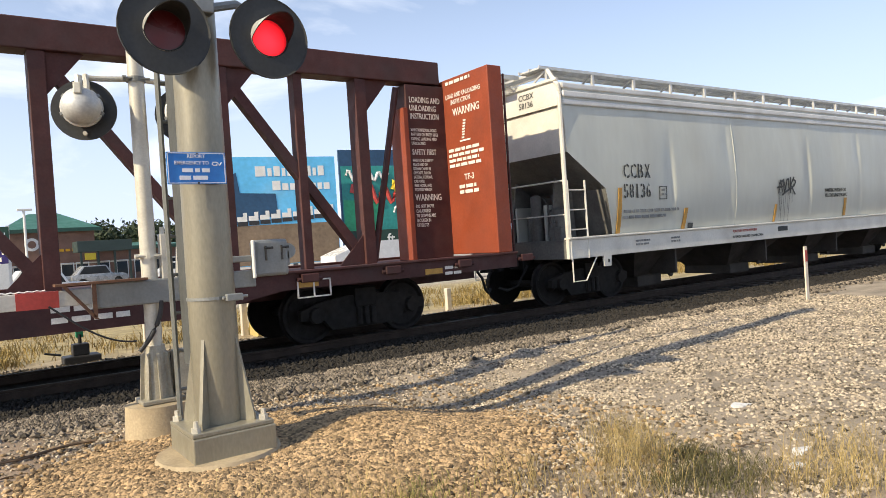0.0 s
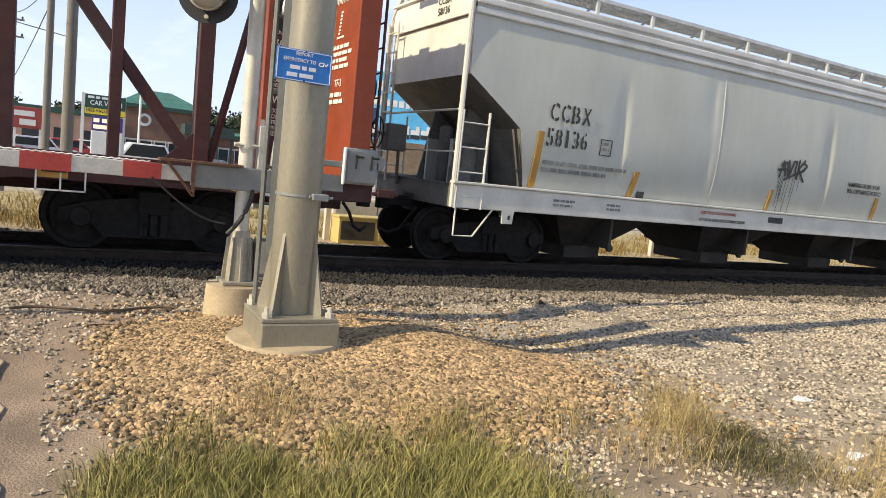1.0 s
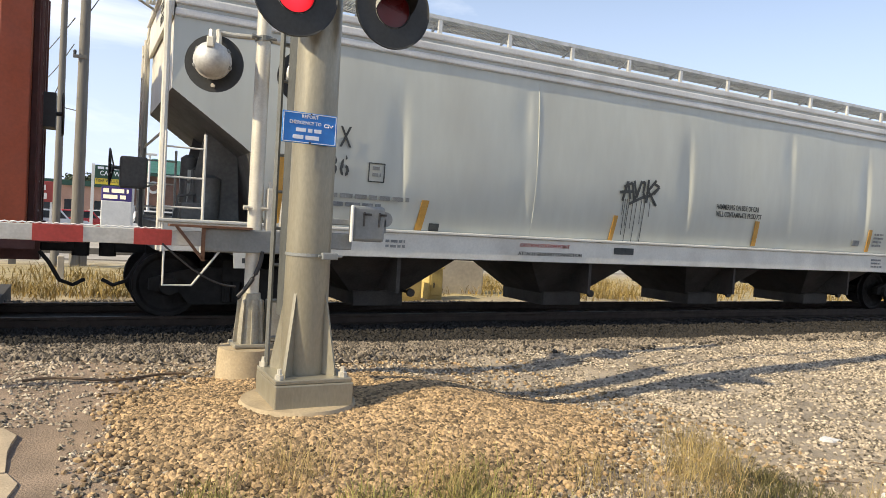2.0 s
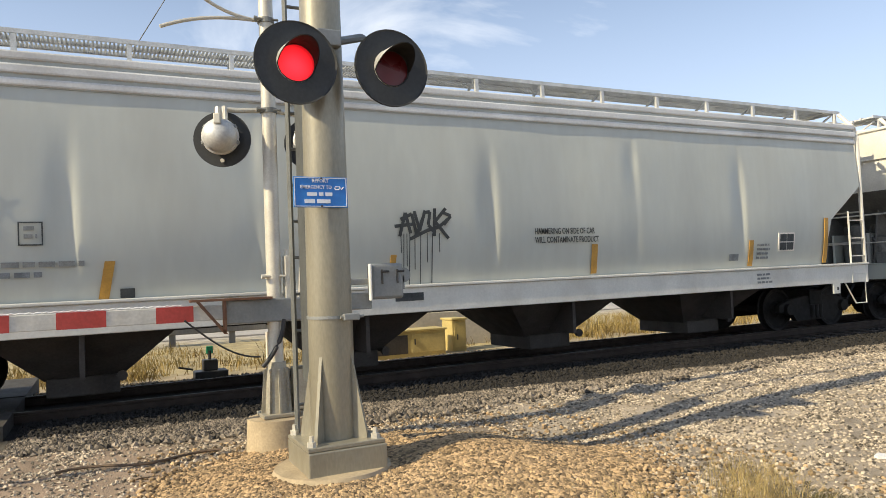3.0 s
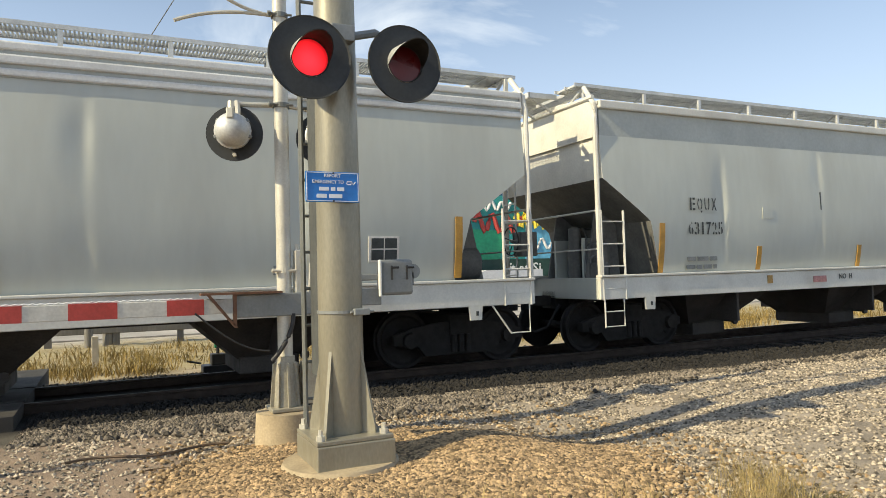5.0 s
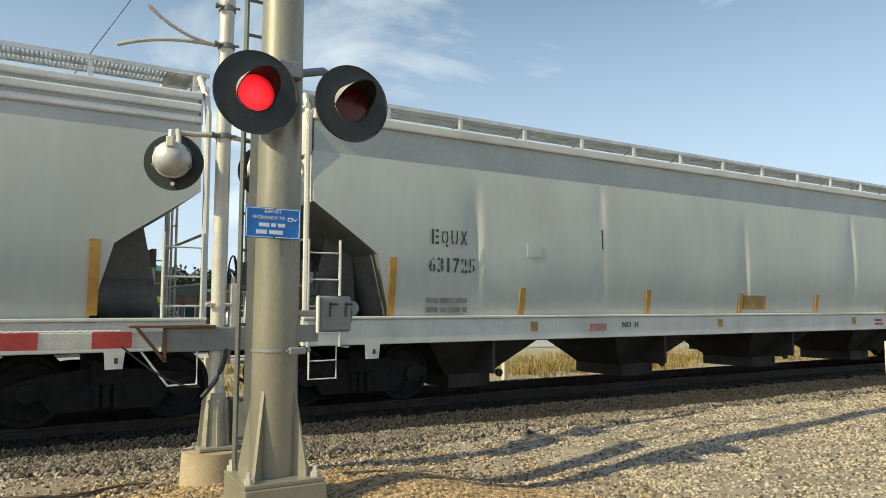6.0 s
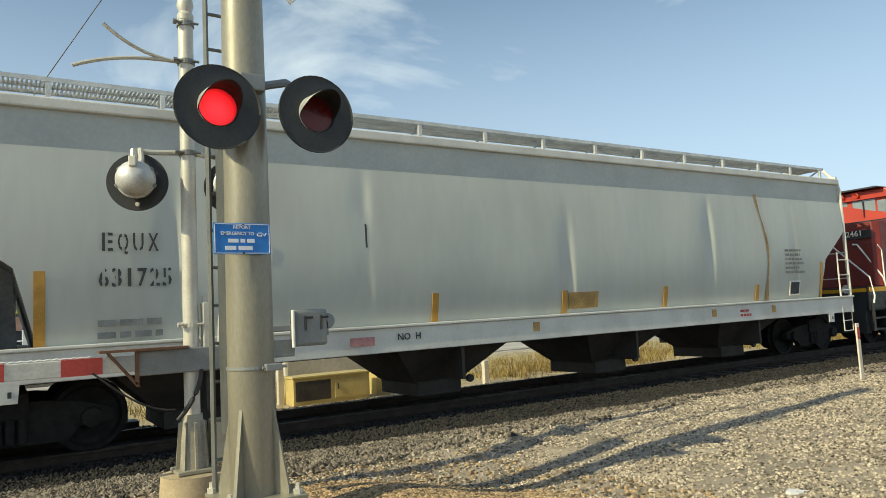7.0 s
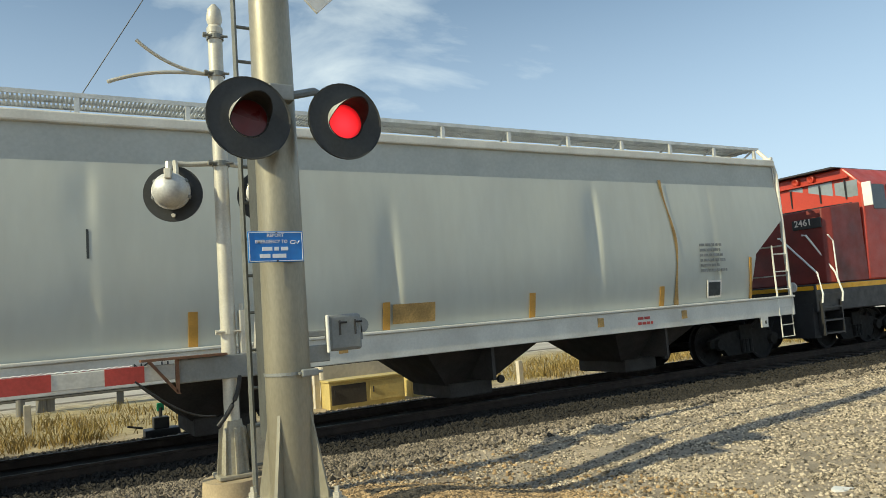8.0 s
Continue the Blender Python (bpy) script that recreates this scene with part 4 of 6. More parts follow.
def first_marks(car):
    stencil("CCBX", 0.42, car, FACE(1.70, yy(2.5), 2.37), M_INK, 0.18, 0.230)
    stencil("58136", 0.42, car, FACE(1.68, yy(2.1), 1.95), M_INK, 0.145, 0.183)
    text("CCBX\n58136", 0.17, car, pose(0.052, -0.35, 3.98, 90, 0, -90), M_INK)
    for a, b2, c, d in ((2.86, 3.12, 1.98, 1.995), (2.86, 3.12, 2.25, 2.265), (2.86, 2.875, 1.98, 2.26), (3.105, 3.12, 1.98, 2.26)):
        strip(car, a, b2, (0.026,), c, d, M_INK, "stencil_box")
    bars(car, 2.92, (0.026,), 2.16, 0.15, 2, 0.05, M_FADE, 1)
    bars(car, 1.68, (0.026,), 1.72, 1.9, 2, 0.065, M_FADE, 2)
    strip(car, 1.48, 1.60, (0.026,), 1.30, 2.25, M_YEL, sl=0.03)
    strip(car, 3.70, 3.82, (0.026,), 1.30, 1.77, M_YEL, sl=0.08)
    strip(car, 3.95, 4.12, (0.026,), 1.30, 1.42, M_INK, "stencil_box")
    strip(car, 7.57, 7.66, (0.026,), 1.28, 1.75, M_YEL, sl=0.05)
    strip(car, 11.36, 11.48, (0.026,), 1.33, 1.84, M_YEL)
    strip(car, 15.24, 15.36, (0.026,), 1.33, 1.84, M_YEL)
    strip(car, 17.50, 17.62, (0.026,), 1.33, 2.28, M_YEL)
    text("HAMMERING ON SIDE OF CAR\nWILL CONTAMINATE PRODUCT", 0.145, car, FACE(10.18, yy(1.95), 1.85), M_INK, squeeze=0.62)
    bars(car, 15.46, (0.026,), 1.72, 0.45, 4, 0.045, M_FADE, 4)
    strip(car, 16.08, 16.56, (0.026,), 1.60, 1.98, M_WTXT, "placard")
    for k in range(4):
        strip(car, 16.12 + 0.21 * (k % 2), 16.31 + 0.21 * (k % 2), (0.033,), 1.63 + 0.17 * (k // 2), 1.78 + 0.17 * (k // 2), M_INK, "placard_block")
    strip(car, 14.7, 14.95, (0.026,), 1.45, 1.58, M_FADE, "stencil_box")
    text("CAUTION STATION POINT", 0.085, car, FACE(5.62, -1.59, 1.10), M_GREDS)
    text("ATTACH GROUND CONNECTION", 0.085, car, FACE(5.60, -1.59, 0.96), M_INK)
    strip(car, 7.66, 8.12, -1.588, 1.05, 1.17, M_INK, "vent_plate")
    bars(car, 2.0, -1.588, 1.10, 0.5, 2, 0.04, M_FADE, 6)
    bars(car, 3.2, -1.588, 1.10, 0.4, 2, 0.04, M_FADE, 7)
    bars(car, 15.4, -1.588, 1.13, 0.5, 3, 0.04, M_FADE, 8)
    # a scrawled tag in black spray paint with drips
    bm = B()
    gx, gz = 7.76, 2.02
    strokes = [[(0, 0), (0.12, 0.42), (0.22, 0.05)], [(0.02, 0.3), (0.25, 0.40), (0.34, 0.02), (0.46, 0.30)], [(0.55, 0.10), (0.80, 0.16), (0.98, 0.30)], [(-0.1, 0.18), (0.3, 0.22)], [(0.3, 0.45), (0.4, 0.1), (0.52, 0.46)], [(0.5, 0.42), (0.62, 0.44), (0.58, 0.2), (0.72, 0.05)], [(0.72, 0.5), (0.7, 0.0)], [(0.95, 0.5), (0.72, 0.26), (1.0, -0.05)], [(0.9, 0.42), (1.05, 0.36), (0.9, 0.2)], [(0.2, -0.05), (0.6, 0.12)]]
    strokes += [[(a, 0.05), (a + 0.01, -b2)] for a, b2 in ((0.02, 0.25), (0.08, 0.62), (0.14, 0.45), (0.2, 0.8), (0.3, 0.5), (0.42, 0.78), (0.55, 0.4), (0.66, 0.82), (0.8, 0.25))]
    strokes = [[(0.82 * a, 0.85 * b2 if b2 > -0.1 else b2) for a, b2 in st] for st in strokes]
    for i, st in enumerate(strokes):
        w = 0.026 if i < 10 else 0.007
        for (a, b2), (c, d) in zip(st, st[1:]):
            nxx, nzz = -(d - b2), c - a
            q = math.hypot(nxx, nzz) or 1
            nxx, nzz = nxx / q * w, nzz / q * w
            P4 = [(a + nxx, b2 + nzz), (a - nxx, b2 - nzz), (c - nxx, d - nzz), (c + nxx, d + nzz)]
            vs = [bm.verts.new((gx + px, yy(gz + pz, 0.022 + 0.0004 * i), gz + pz)) for px, pz in P4]
            bm.faces.new(vs)
    part("graffiti", bm, M_INK, car, "black sprayed scrawl with drips")


def second_marks(car):
    stencil("EQUX", 0.33, car, FACE(2.10, yy(2.4), 2.38), M_INK, 0.125, 0.18)
    stencil("631725", 0.33, car, FACE(2.06, yy(1.95), 1.93), M_INK, 0.115, 0.150)
    bars(car, 2.05, (0.026,), 1.50, 0.9, 2, 0.08, M_FADE, 11)
    strip(car, 1.36, 1.48, (0.026,), 1.3, 2.20, M_YEL)
    for u, h in ((3.88, 1.76), (6.94, 1.76), (9.76, 1.72), (12.54, 1.72), (15.70, 1.68)):
        strip(car, u, u + 0.12, (0.026,), 1.30, h, M_YEL)
    strip(car, 18.42, 18.49, (0.026,), 1.3, 2.18, M_YEL)
    strip(car, 9.93, 10.67, (0.026,), 1.38, 1.68, M_RUST, "placard", "rusted rectangular placard")
    strip(car, 5.77, 5.80, (0.0,), 2.50, 2.87, M_INK, "slot")
    bars(car, 16.88, (0.026,), 2.44, 0.8, 6, 0.055, M_FADE, 12)
    strip(car, 17.07, 17.50, (0.022,), 1.38, 1.74, M_WTXT, "placard_edge")
    strip(car, 17.11, 17.46, (0.026,), 1.42, 1.70, M_INK, "placard")
    strip(car, 4.02, 4.30, (0.02,), 2.30, 2.52, M_GREY, "patch_plate")
    bm = B()
    path = lambda z: 16.02 + 0.17 * smooth(3.9, 2.4, z) + 0.03 * math.sin(z * 3.1)
    wide = lambda z: 0.022 + 0.020 * (0.5 + 0.5 * math.sin(z * 5.3)) + 0.03 * smooth(1.7, 1.2, z)
    for a in range(44):
        z1, z0 = 3.80 - a * 0.06, 3.80 - (a + 1) * 0.06
        bm.faces.new([bm.verts.new(p) for p in ((path(z0) - wide(z0), yy(z0, 0.024), z0), (path(z0) + wide(z0), yy(z0, 0.024), z0), (path(z1) + wide(z1), yy(z1, 0.024), z1), (path(z1) - wide(z1), yy(z1, 0.024), z1))])
    part("rust_streak", bm, M_RUST, car, "orange rust streak running down the side")
    strip(car, 5.45, 5.85, -1.588, 1.00, 1.13, M_DECAL, "decal")
    text("NO  H", 0.15, car, FACE(6.25, -1.59, 1.02), M_INK)
    bars(car, 15.0, -1.588, 1.08, 0.4, 2, 0.05, M_GREDS, 13)
    for u in (4.1, 9.0, 14.0, 16.2):
        strip(car, u, u + 0.14, -1.588, 1.02, 1.18, M_RUST, "stain")


hopper_one = hopper_car(9.9, 18.93, [3.5, 7.25, 11.0, 14.8], [3.4, 5.65, 9.4, 12.4, 15.1], first_marks, "grey covered hopper car with stencilled marks and black graffiti", False)
hopper_two = hopper_car(30.17, 19.84, [3.4, 7.55, 11.75, 15.85], [3.0, 5.8, 10.0, 14.2, 17.4], second_marks, "pale grey covered hopper car with white sill and rust streaks", True)


def centre_beam_car():
    X0, X1 = -13.9, 8.55
    car = empty("flat_car", on_track(0), "empty oxide red centre-beam flat car with end bulkhead", "flat car", "cars of the train")
    for s in (-1, 1):
        bm = B()
        plate(bm, [(X0, 1.08), (X1, 1.08), (X1, 0.84), (4.0, 0.84), (2.6, 0.60), (X0 + 3.2, 0.60), (X0 + 1.4, 0.72), (X0, 0.80)], min(s * 1.50, s * 1.56), max(s * 1.50, s * 1.56))
        part("side_sill", bm, M_BROWN, car)
        bm = B()
        rbox(bm, X0, X1, min(s * 1.42, s * 1.62), max(s * 1.42, s * 1.62), 1.08, 1.12, 0.01)
        part("sill_flange", bm, M_BROWN, car)
        for k in range(16):
            u = X0 + 0.9 + 1.45 * k
            bm = B()
            rbox(bm, u - 0.14, u + 0.14, min(s * 1.56, s * 1.64), max(s * 1.56, s * 1.64), 0.93, 1.06, 0.015)
            tube(bm, [(u - 0.2, s * 1.60, 0.98), (u + 0.2, s * 1.60, 0.98)], 0.03, 8)
            part("winch", bm, M_BROWN, car)
    bm = B()
    box(bm, X0 + 0.02, X1 - 0.02, -1.48, 1.48, 1.03, 1.075)
    part("deck", bm, M_BROWN, car)
    bm = B()
    box(bm, X0, X1, -0.25, 0.25, 0.62, 1.03)
    part("centre_sill", bm, M_BROWN, car)
    bm = B()
    rbox(bm, X0 + 0.5, X1 - 0.5, -0.20, 0.20, 4.44, 4.88, 0.02)
    part("top_chord", bm, M_BROWN, car)
    n0 = -11.55
    for k in range(8):
        u = n0 + 2.55 * k
        bm = B()
        rbox(bm, u - 0.11, u + 0.11, -0.16, 0.16, 1.075, 4.44, 0.01)
        part("post", bm, M_BROWN, car)
        for du, z0, z1, q in ((0.05, 3.85, 4.45, 1), (-0.05, 1.075, 1.6, -1)):
            bm = B()
            zt2 = z1 if q == 1 else z0
            zo = z0 if q == 1 else z1
            plate(bm, [(u, zo), (u + q * 0.12, zo), (u + q * 0.62, zt2), (u, zt2)], -0.10, -0.07)
            part("gusset", bm, M_BROWN, car)
        if k < 7:
            v = u + 2.55
            bm = B()
            d = Vector((2.25, 0, -3.0)).normalized()
            nn = Vector((-d.z, 0, d.x)) * 0.085
            a, b2 = Vector((u + 0.15, 0, 4.25)), Vector((v - 0.1, 0, 1.2))
            hexa(bm, [(a - nn) + Vector((0, -0.09, 0)), (a + nn) + Vector((0, -0.09, 0)), (a + nn) + Vector((0, 0.09, 0)), (a - nn) + Vector((0, 0.09, 0)), (b2 - nn) + Vector((0, -0.09, 0)), (b2 + nn) + Vector((0, -0.09, 0)), (b2 + nn) + Vector((0, 0.09, 0)), (b2 - nn) + Vector((0, 0.09, 0))])
            bmesh.ops.recalc_face_normals(bm, faces=bm.faces[:])
            part("diagonal", bm, M_BROWN, car)
            if k % 2 == 0:
                bm = B()
                rbox(bm, u + 1.27, u + 1.43, -0.12, 0.12, 1.075, 4.44, 0.01)
                part("post", bm, M_BROWN, car)
    bm = B()
    tube(bm, [(7.12, -0.05, 4.35), (6.42, -0.05, 1.1)], 0.06, 6)
    part("diagonal", bm, M_BROWN, car)
    for q, xa, xb in ((1, 7.24, 8.12), (-1, X0 + 0.42, X0 + 1.3)):
        bm = B()
        rbox(bm, xa, xb, -0.20, 0.20, 1.078, 4.40, 0.01)
        part("end_web", bm, M_BROWN, car, "dark red end panel with loading instructions")
        bm = B()
        rbox(bm, xa - 0.10 if q == 1 else xb, xa if q == 1 else xb + 0.10, -0.24, 0.24, 1.078, 3.95, 0.01)
        part("web_flange", bm, M_RED, car)
    for xa, xb, q in ((8.12, 8.45, 1), (X0 + 0.1, X0 + 0.42, -1)):
        bm = B()
        rbox(bm, xa, xb, -1.58, 1.58, 1.122, 4.52, 0.015)
        part("bulkhead", bm, M_RED, car, "bright oxide red end bulkhead with white stencils")
        if q == 1:
            for y in (-1.25, -0.6, 0.0, 0.6, 1.25):
                bm = B()
                rbox(bm, xb, xb + 0.07, y - 0.06, y + 0.06, 1.13, 4.5, 0.01)
                part("stiffener", bm, M_BROWN, car)
    # writing on the web and bulkhead
    web = -0.212
    text("LOADING AND\nUNLOADING\nINSTRUCTION", 0.155, car, FACE(7.30, web, 3.72), M_WTXT, squeeze=0.66)
    text("MAINTAIN EQUAL LOAD\nPATTERN ON BOTH SIDES\nDURING LOADING AND\nUNLOADING", 0.085, car, FACE(7.30, web, 3.24), M_WTXT, squeeze=0.62)
    text("SAFETY FIRST", 0.15, car, FACE(7.30, web, 3.04), M_WTXT, squeeze=0.62)
    text("WHEN CAR IS EMPTY\nPLACE END OF\nDOWN CHAIN IN\nOPPOSITE FLOOR\nLATERAL KEYSLOT,\nCAR OVER\nWEB HOOK, AND\nTIGHTEN WINCH", 0.080, car, FACE(7.30, web, 2.36), M_WTXT, squeeze=0.62)
    text("WARNING", 0.175, car, FACE(7.30, web, 2.16), M_WTXT, squeeze=0.72)
    text("DO NOT MOVE\nCAR UNLESS\nTIE DOWNS ARE\nSECURED IN\nKEYSLOTS", 0.090, car, FACE(7.30, web, 1.68), M_WTXT, squeeze=0.66)
    BK = lambda y, z: pose(8.112, y, z, 90, 0, -90)
    bars(car, 8.112, -0.30, 4.40, 1.1, 1, 0.06, M_WTXT, 31, "x")
    text("LOAD AND UNLOADING\n      INSTRUCTION", 0.125, car, BK(-0.28, 3.98), M_WTXT, squeeze=0.75)
    text("WARNING", 0.20, car, BK(-0.48, 3.74), M_WTXT, squeeze=0.85)
    bm = B()
    for k in range(7):
        box(bm, 8.108, 8.113, -0.80 - 0.012 * k, -0.72 - 0.012 * k, 3.32 + 0.052 * k, 3.35 + 0.052 * k)
    box(bm, 8.108, 8.113, -0.98, -0.66, 3.26, 3.29)
    part("stencil_drawing", bm, M_WTXT, car)
    bars(car, 8.112, -0.28, 3.10, 1.1, 4, 0.058, M_WTXT, 33, "x", 1.7)
    text("TF-3", 0.16, car, BK(-0.72, 2.50), M_WTXT)
    bars(car, 8.112, -0.55, 2.38, 0.6, 2, 0.065, M_WTXT, 34, "x", 1.6)
    bars(car, 1.0, -1.572, 0.86, 0.9, 2, 0.07, M_WTXT, 35)
    bm = B()
    for a, b2, c, d in ((4.2, 4.75, 0.95, 0.97), (4.2, 4.75, 0.70, 0.72), (4.2, 4.22, 0.70, 0.97), (4.73, 4.75, 0.70, 0.97), (4.46, 4.48, 0.70, 0.97)):
        box(bm, a, b2, -1.585, -1.565, c, d)
    part("card_frame", bm, M_WTXT, car)
    bars(car, 6.9, -1.572, 0.92, 0.35, 2, 0.05, M_WTXT, 36)
    for k in range(9):
        strip(car, X0 + 2.0 + 2.3 * k, X0 + 2.35 + 2.3 * k, -1.566, 0.86, 0.95, M_YEL)
    bm = B()
    for a in range(16):
        t0, t1 = a * math.pi / 8, (a + 1) * math.pi / 8
        tube(bm, [(8.78, -0.5 + 0.28 * math.cos(t0), 2.6 + 0.28 * math.sin(t0)), (8.78, -0.5 + 0.28 * math.cos(t1), 2.6 + 0.28 * math.sin(t1))], 0.014, 5)
    tube(bm, [(8.5, -0.5, 2.6), (8.78, -0.5, 2.6)], 0.03, 6)
    box(bm, 8.52, 8.70, -0.72, -0.28, 2.4, 2.85)
    part("brake_wheel", bm, M_BLACK, car)
    ladder(car, -1.5, -1.05, 8.55, 1.12, 4.4, 9, M_BROWN, "y")
    coupler(car, X1, 1)
    coupler(car, X0, -1)
    truck(car, 5.6)
    truck(car, X0 + 2.9)
    return car


flat_car = centre_beam_car()


def locomotive():
    X = 51.0
    car = empty("locomotive", on_track(X), "red and black diesel locomotive with a yellow sill stripe", "locomotive", "cars of the train")
    bm = B()
    rbox(bm, 0.0, 21.5, -1.5, 1.5, 0.84, 1.50, 0.03)
    part("frame", bm, M_BLACK, car)
    for s in (-1, 1):
        bm = B()
        box(bm, 0.05, 21.4, min(s * 1.50, s * 1.512), max(s * 1.50, s * 1.512), 1.36, 1.48)
        part("stripe", bm, M_LYEL, car)
    bm = B()
    box(bm, -0.012, 0.0, -1.45, 1.45, 1.36, 1.46)
    part("stripe", bm, M_LYEL, car)
    # wide nose with bevelled corners and sloping top
    bm = B()
    base = [(0.72, -1.36), (0.90, -1.49), (2.3, -1.49), (2.3, 1.49), (0.90, 1.49), (0.72, 1.36)]
    lo = [bm.verts.new((x, y, 1.5)) for x, y in base]
    hi = [bm.verts.new((x + (0.12 if x < 1 else 0), y, 3.30 + 0.10 * (x - 0.55))) for x, y in base]
    for i in range(6):
        bm.faces.new((lo[i], lo[(i + 1) % 6], hi[(i + 1) % 6], hi[i])[::-1])
    bm.faces.new(hi[::-1])
    bm.faces.new(lo)
    bmesh.ops.recalc_face_normals(bm, faces=bm.faces[:])
    bmesh.ops.bevel(bm, geom=bm.edges[:], offset=0.03, segments=2, affect="EDGES", profile=0.5)
    part("nose", bm, M_NOSE, car, "dark red wide nose")
    bm = B()
    hexa(bm, [(1.0, -1.3, 3.33), (2.25, -1.35, 3.46), (2.25, 1.35, 3.46), (1.0, 1.3, 3.33), (1.0, -1.3, 3.365), (2.25, -1.35, 3.49), (2.25, 1.35, 3.49), (1.0, 1.3, 3.365)])
    part("anti_glare_panel", bm, M_BLACK, car)
    # cab
    bm = B()
    prof = [(-1.5, 1.5), (-1.5, 3.95), (-1.05, 4.45), (1.05, 4.45), (1.5, 3.95), (1.5, 1.5)]
    a = [bm.verts.new((2.28 + (0.25 if z > 3 else 0), y, z)) for y, z in prof]
    b2 = [bm.verts.new((4.9, y, z)) for y, z in prof]
    bm.faces.new(a)
    bm.faces.new(b2[::-1])
    for i in range(6):
        bm.faces.new((a[(i + 1) % 6], a[i], b2[i], b2[(i + 1) % 6]))
    bmesh.ops.recalc_face_normals(bm, faces=bm.faces[:])
    bmesh.ops.bevel(bm, geom=bm.edges[:], offset=0.05, segments=2, affect="EDGES", profile=0.5)
    part("cab", bm, M_LOCO, car, "red cab with slanted windscreen")
    bm = B()
    hexa(bm, [(2.3, -1.0, 4.455), (4.9, -1.0, 4.455), (4.9, 1.0, 4.455), (2.3, 1.0, 4.455), (2.3, -0.9, 4.50), (4.9, -0.9, 4.50), (4.9, 0.9, 4.50), (2.3, 0.9, 4.50)])
    part("cab_roof", bm, M_BLACK, car)
    for y0, y1 in ((-1.38, -0.80), (-0.74, -0.08), (0.08, 0.74), (0.80, 1.38)):
        bm = B()
        zt3 = 4.08 if abs(y0 + y1) > 1.5 else 4.15
        hexa(bm, [(2.490, y0, 3.55), (2.55, y0, 3.55), (2.55, y1, 3.55), (2.490, y1, 3.55), (2.515, y0, zt3), (2.55, y0, zt3), (2.55, y1, zt3), (2.515, y1, zt3)])
        w = part("windscreen", bm, M_WSCR, car)
        bm = B()
        tube(bm, [(2.47, (y0 + y1) / 2, 4.10), (2.47, (y0 + y1) / 2, 3.62)], 0.02, 5)
        part("wiper", bm, M_BLACK, w)
    for y0 in (-1.512, 1.50):
        for x0, x1 in ((2.9, 3.5), (3.6, 4.5)):
            bm = B()
            rbox(bm, x0, x1, y0, y0 + 0.012, 3.3, 3.95, 0.004)
            part("side_window", bm, M_GLASS, car)
    bm = B()
    rbox(bm, 2.36, 2.40, -1.78, -1.56, 3.35, 3.95, 0.008)
    part("mirror", bm, M_HORN, car)
    for y in (-0.22, 0.22):
        bm = B()
        turned(bm, (2.52, y, 4.30), (-1, 0, 0), [(0, 0.10), (0.10, 0.10), (0.11, 0.08), (0.06, 0.02)], 16)
        part("headlight", bm, M_LOCO, car)
    bm = B()
    box(bm, 2.42, 2.50, -1.2, 1.2, 4.16, 4.20)
    part("visor", bm, M_LOCO, car)
    # number board on the nose bevel
    bm = B()
    rbox(bm, -0.37, 0.37, -0.02, 0.02, -0.12, 0.12, 0.008)
    nb = part("number_board", bm, M_BLACK, car)
    nb.matrix_local = pose(0.79, -0.98, 2.98, 0, 0, -90)
    text("2461", 0.23, nb, pose(-0.31, -0.024, -0.085, 90, 0, 0), M_WTXT)
    for s in (-1, 1):
        for y, e in ((0.2, 0.1), (0.84, 0.9)):
            bm = B()
            tube(bm, [(0.76, s * y, 2.72), (0.60 + 0.1 * e, s * (y + 0.15), 2.70), (e * 0.9 + 0.05, s * 1.50, 1.75), (e, s * 1.60, 1.25), (e, s * 1.56, 1.05)], 0.024, 7)
            part("handrail", bm, M_HORN, car)
        for k in range(4):
            bm = B()
            box(bm, 0.14, 0.86, min(s * 1.15, s * 1.55), max(s * 1.15, s * 1.55), 0.32 + 0.30 * k, 0.36 + 0.30 * k)
            part("step", bm, M_BLACK, car)
        for e in (0.10, 0.86):
            bm = B()
            box(bm, e, e + 0.04, min(s * 1.15, s * 1.55), max(s * 1.15, s * 1.55), 0.30, 1.10)
            part("step_side", bm, M_BLACK, car)
        bm = B()
        tube(bm, [(0.9, s * 1.52, 1.5), (0.9, s * 1.52, 2.5), (0.75, s * 1.50, 2.65)], 0.018, 6)
        for k in range(9):
            tube(bm, [(5.2 + 2 * k, s * 1.48, 1.5), (5.2 + 2 * k, s * 1.48, 2.55)], 0.018, 6)
        tube(bm, [(5.2, s * 1.48, 2.55), (21.2, s * 1.48, 2.55)], 0.018, 6)
        part("handrail", bm, M_HORN, car)
    bm = B()
    plate(bm, [(-0.1, 0.25), (0.15, 0.25), (0.15, 1.05), (-0.02, 1.05)], -1.4, 1.4)
    part("pilot", bm, M_BLACK, car)
    bm = B()
    rbox(bm, 4.9, 20.8, -0.85, 0.85, 1.5, 4.2, 0.06)
    part("hood", bm, M_LOCO, car, "red engine hood")
    bm = B()
    rbox(bm, 8.0, 13.6, -1.3, 1.3, 0.25, 1.05, 0.12)
    part("fuel_tank", bm, M_BLACK, car)
    coupler(car, 0.0, -1)
    truck(car, 2.2)
    truck(car, 4.4)
    truck(car, 17.2)
    truck(car, 19.4)
    bm = B()
    turned(bm, (-0.02, -0.95, 1.46), (-1, 0, 0), [(0, 0.12), (0.05, 0.12), (0.05, 0.08), (0.03, 0.08)], 14)
    part("hose_ring", bm, M_HORN, car)
    return car


engine = locomotive()


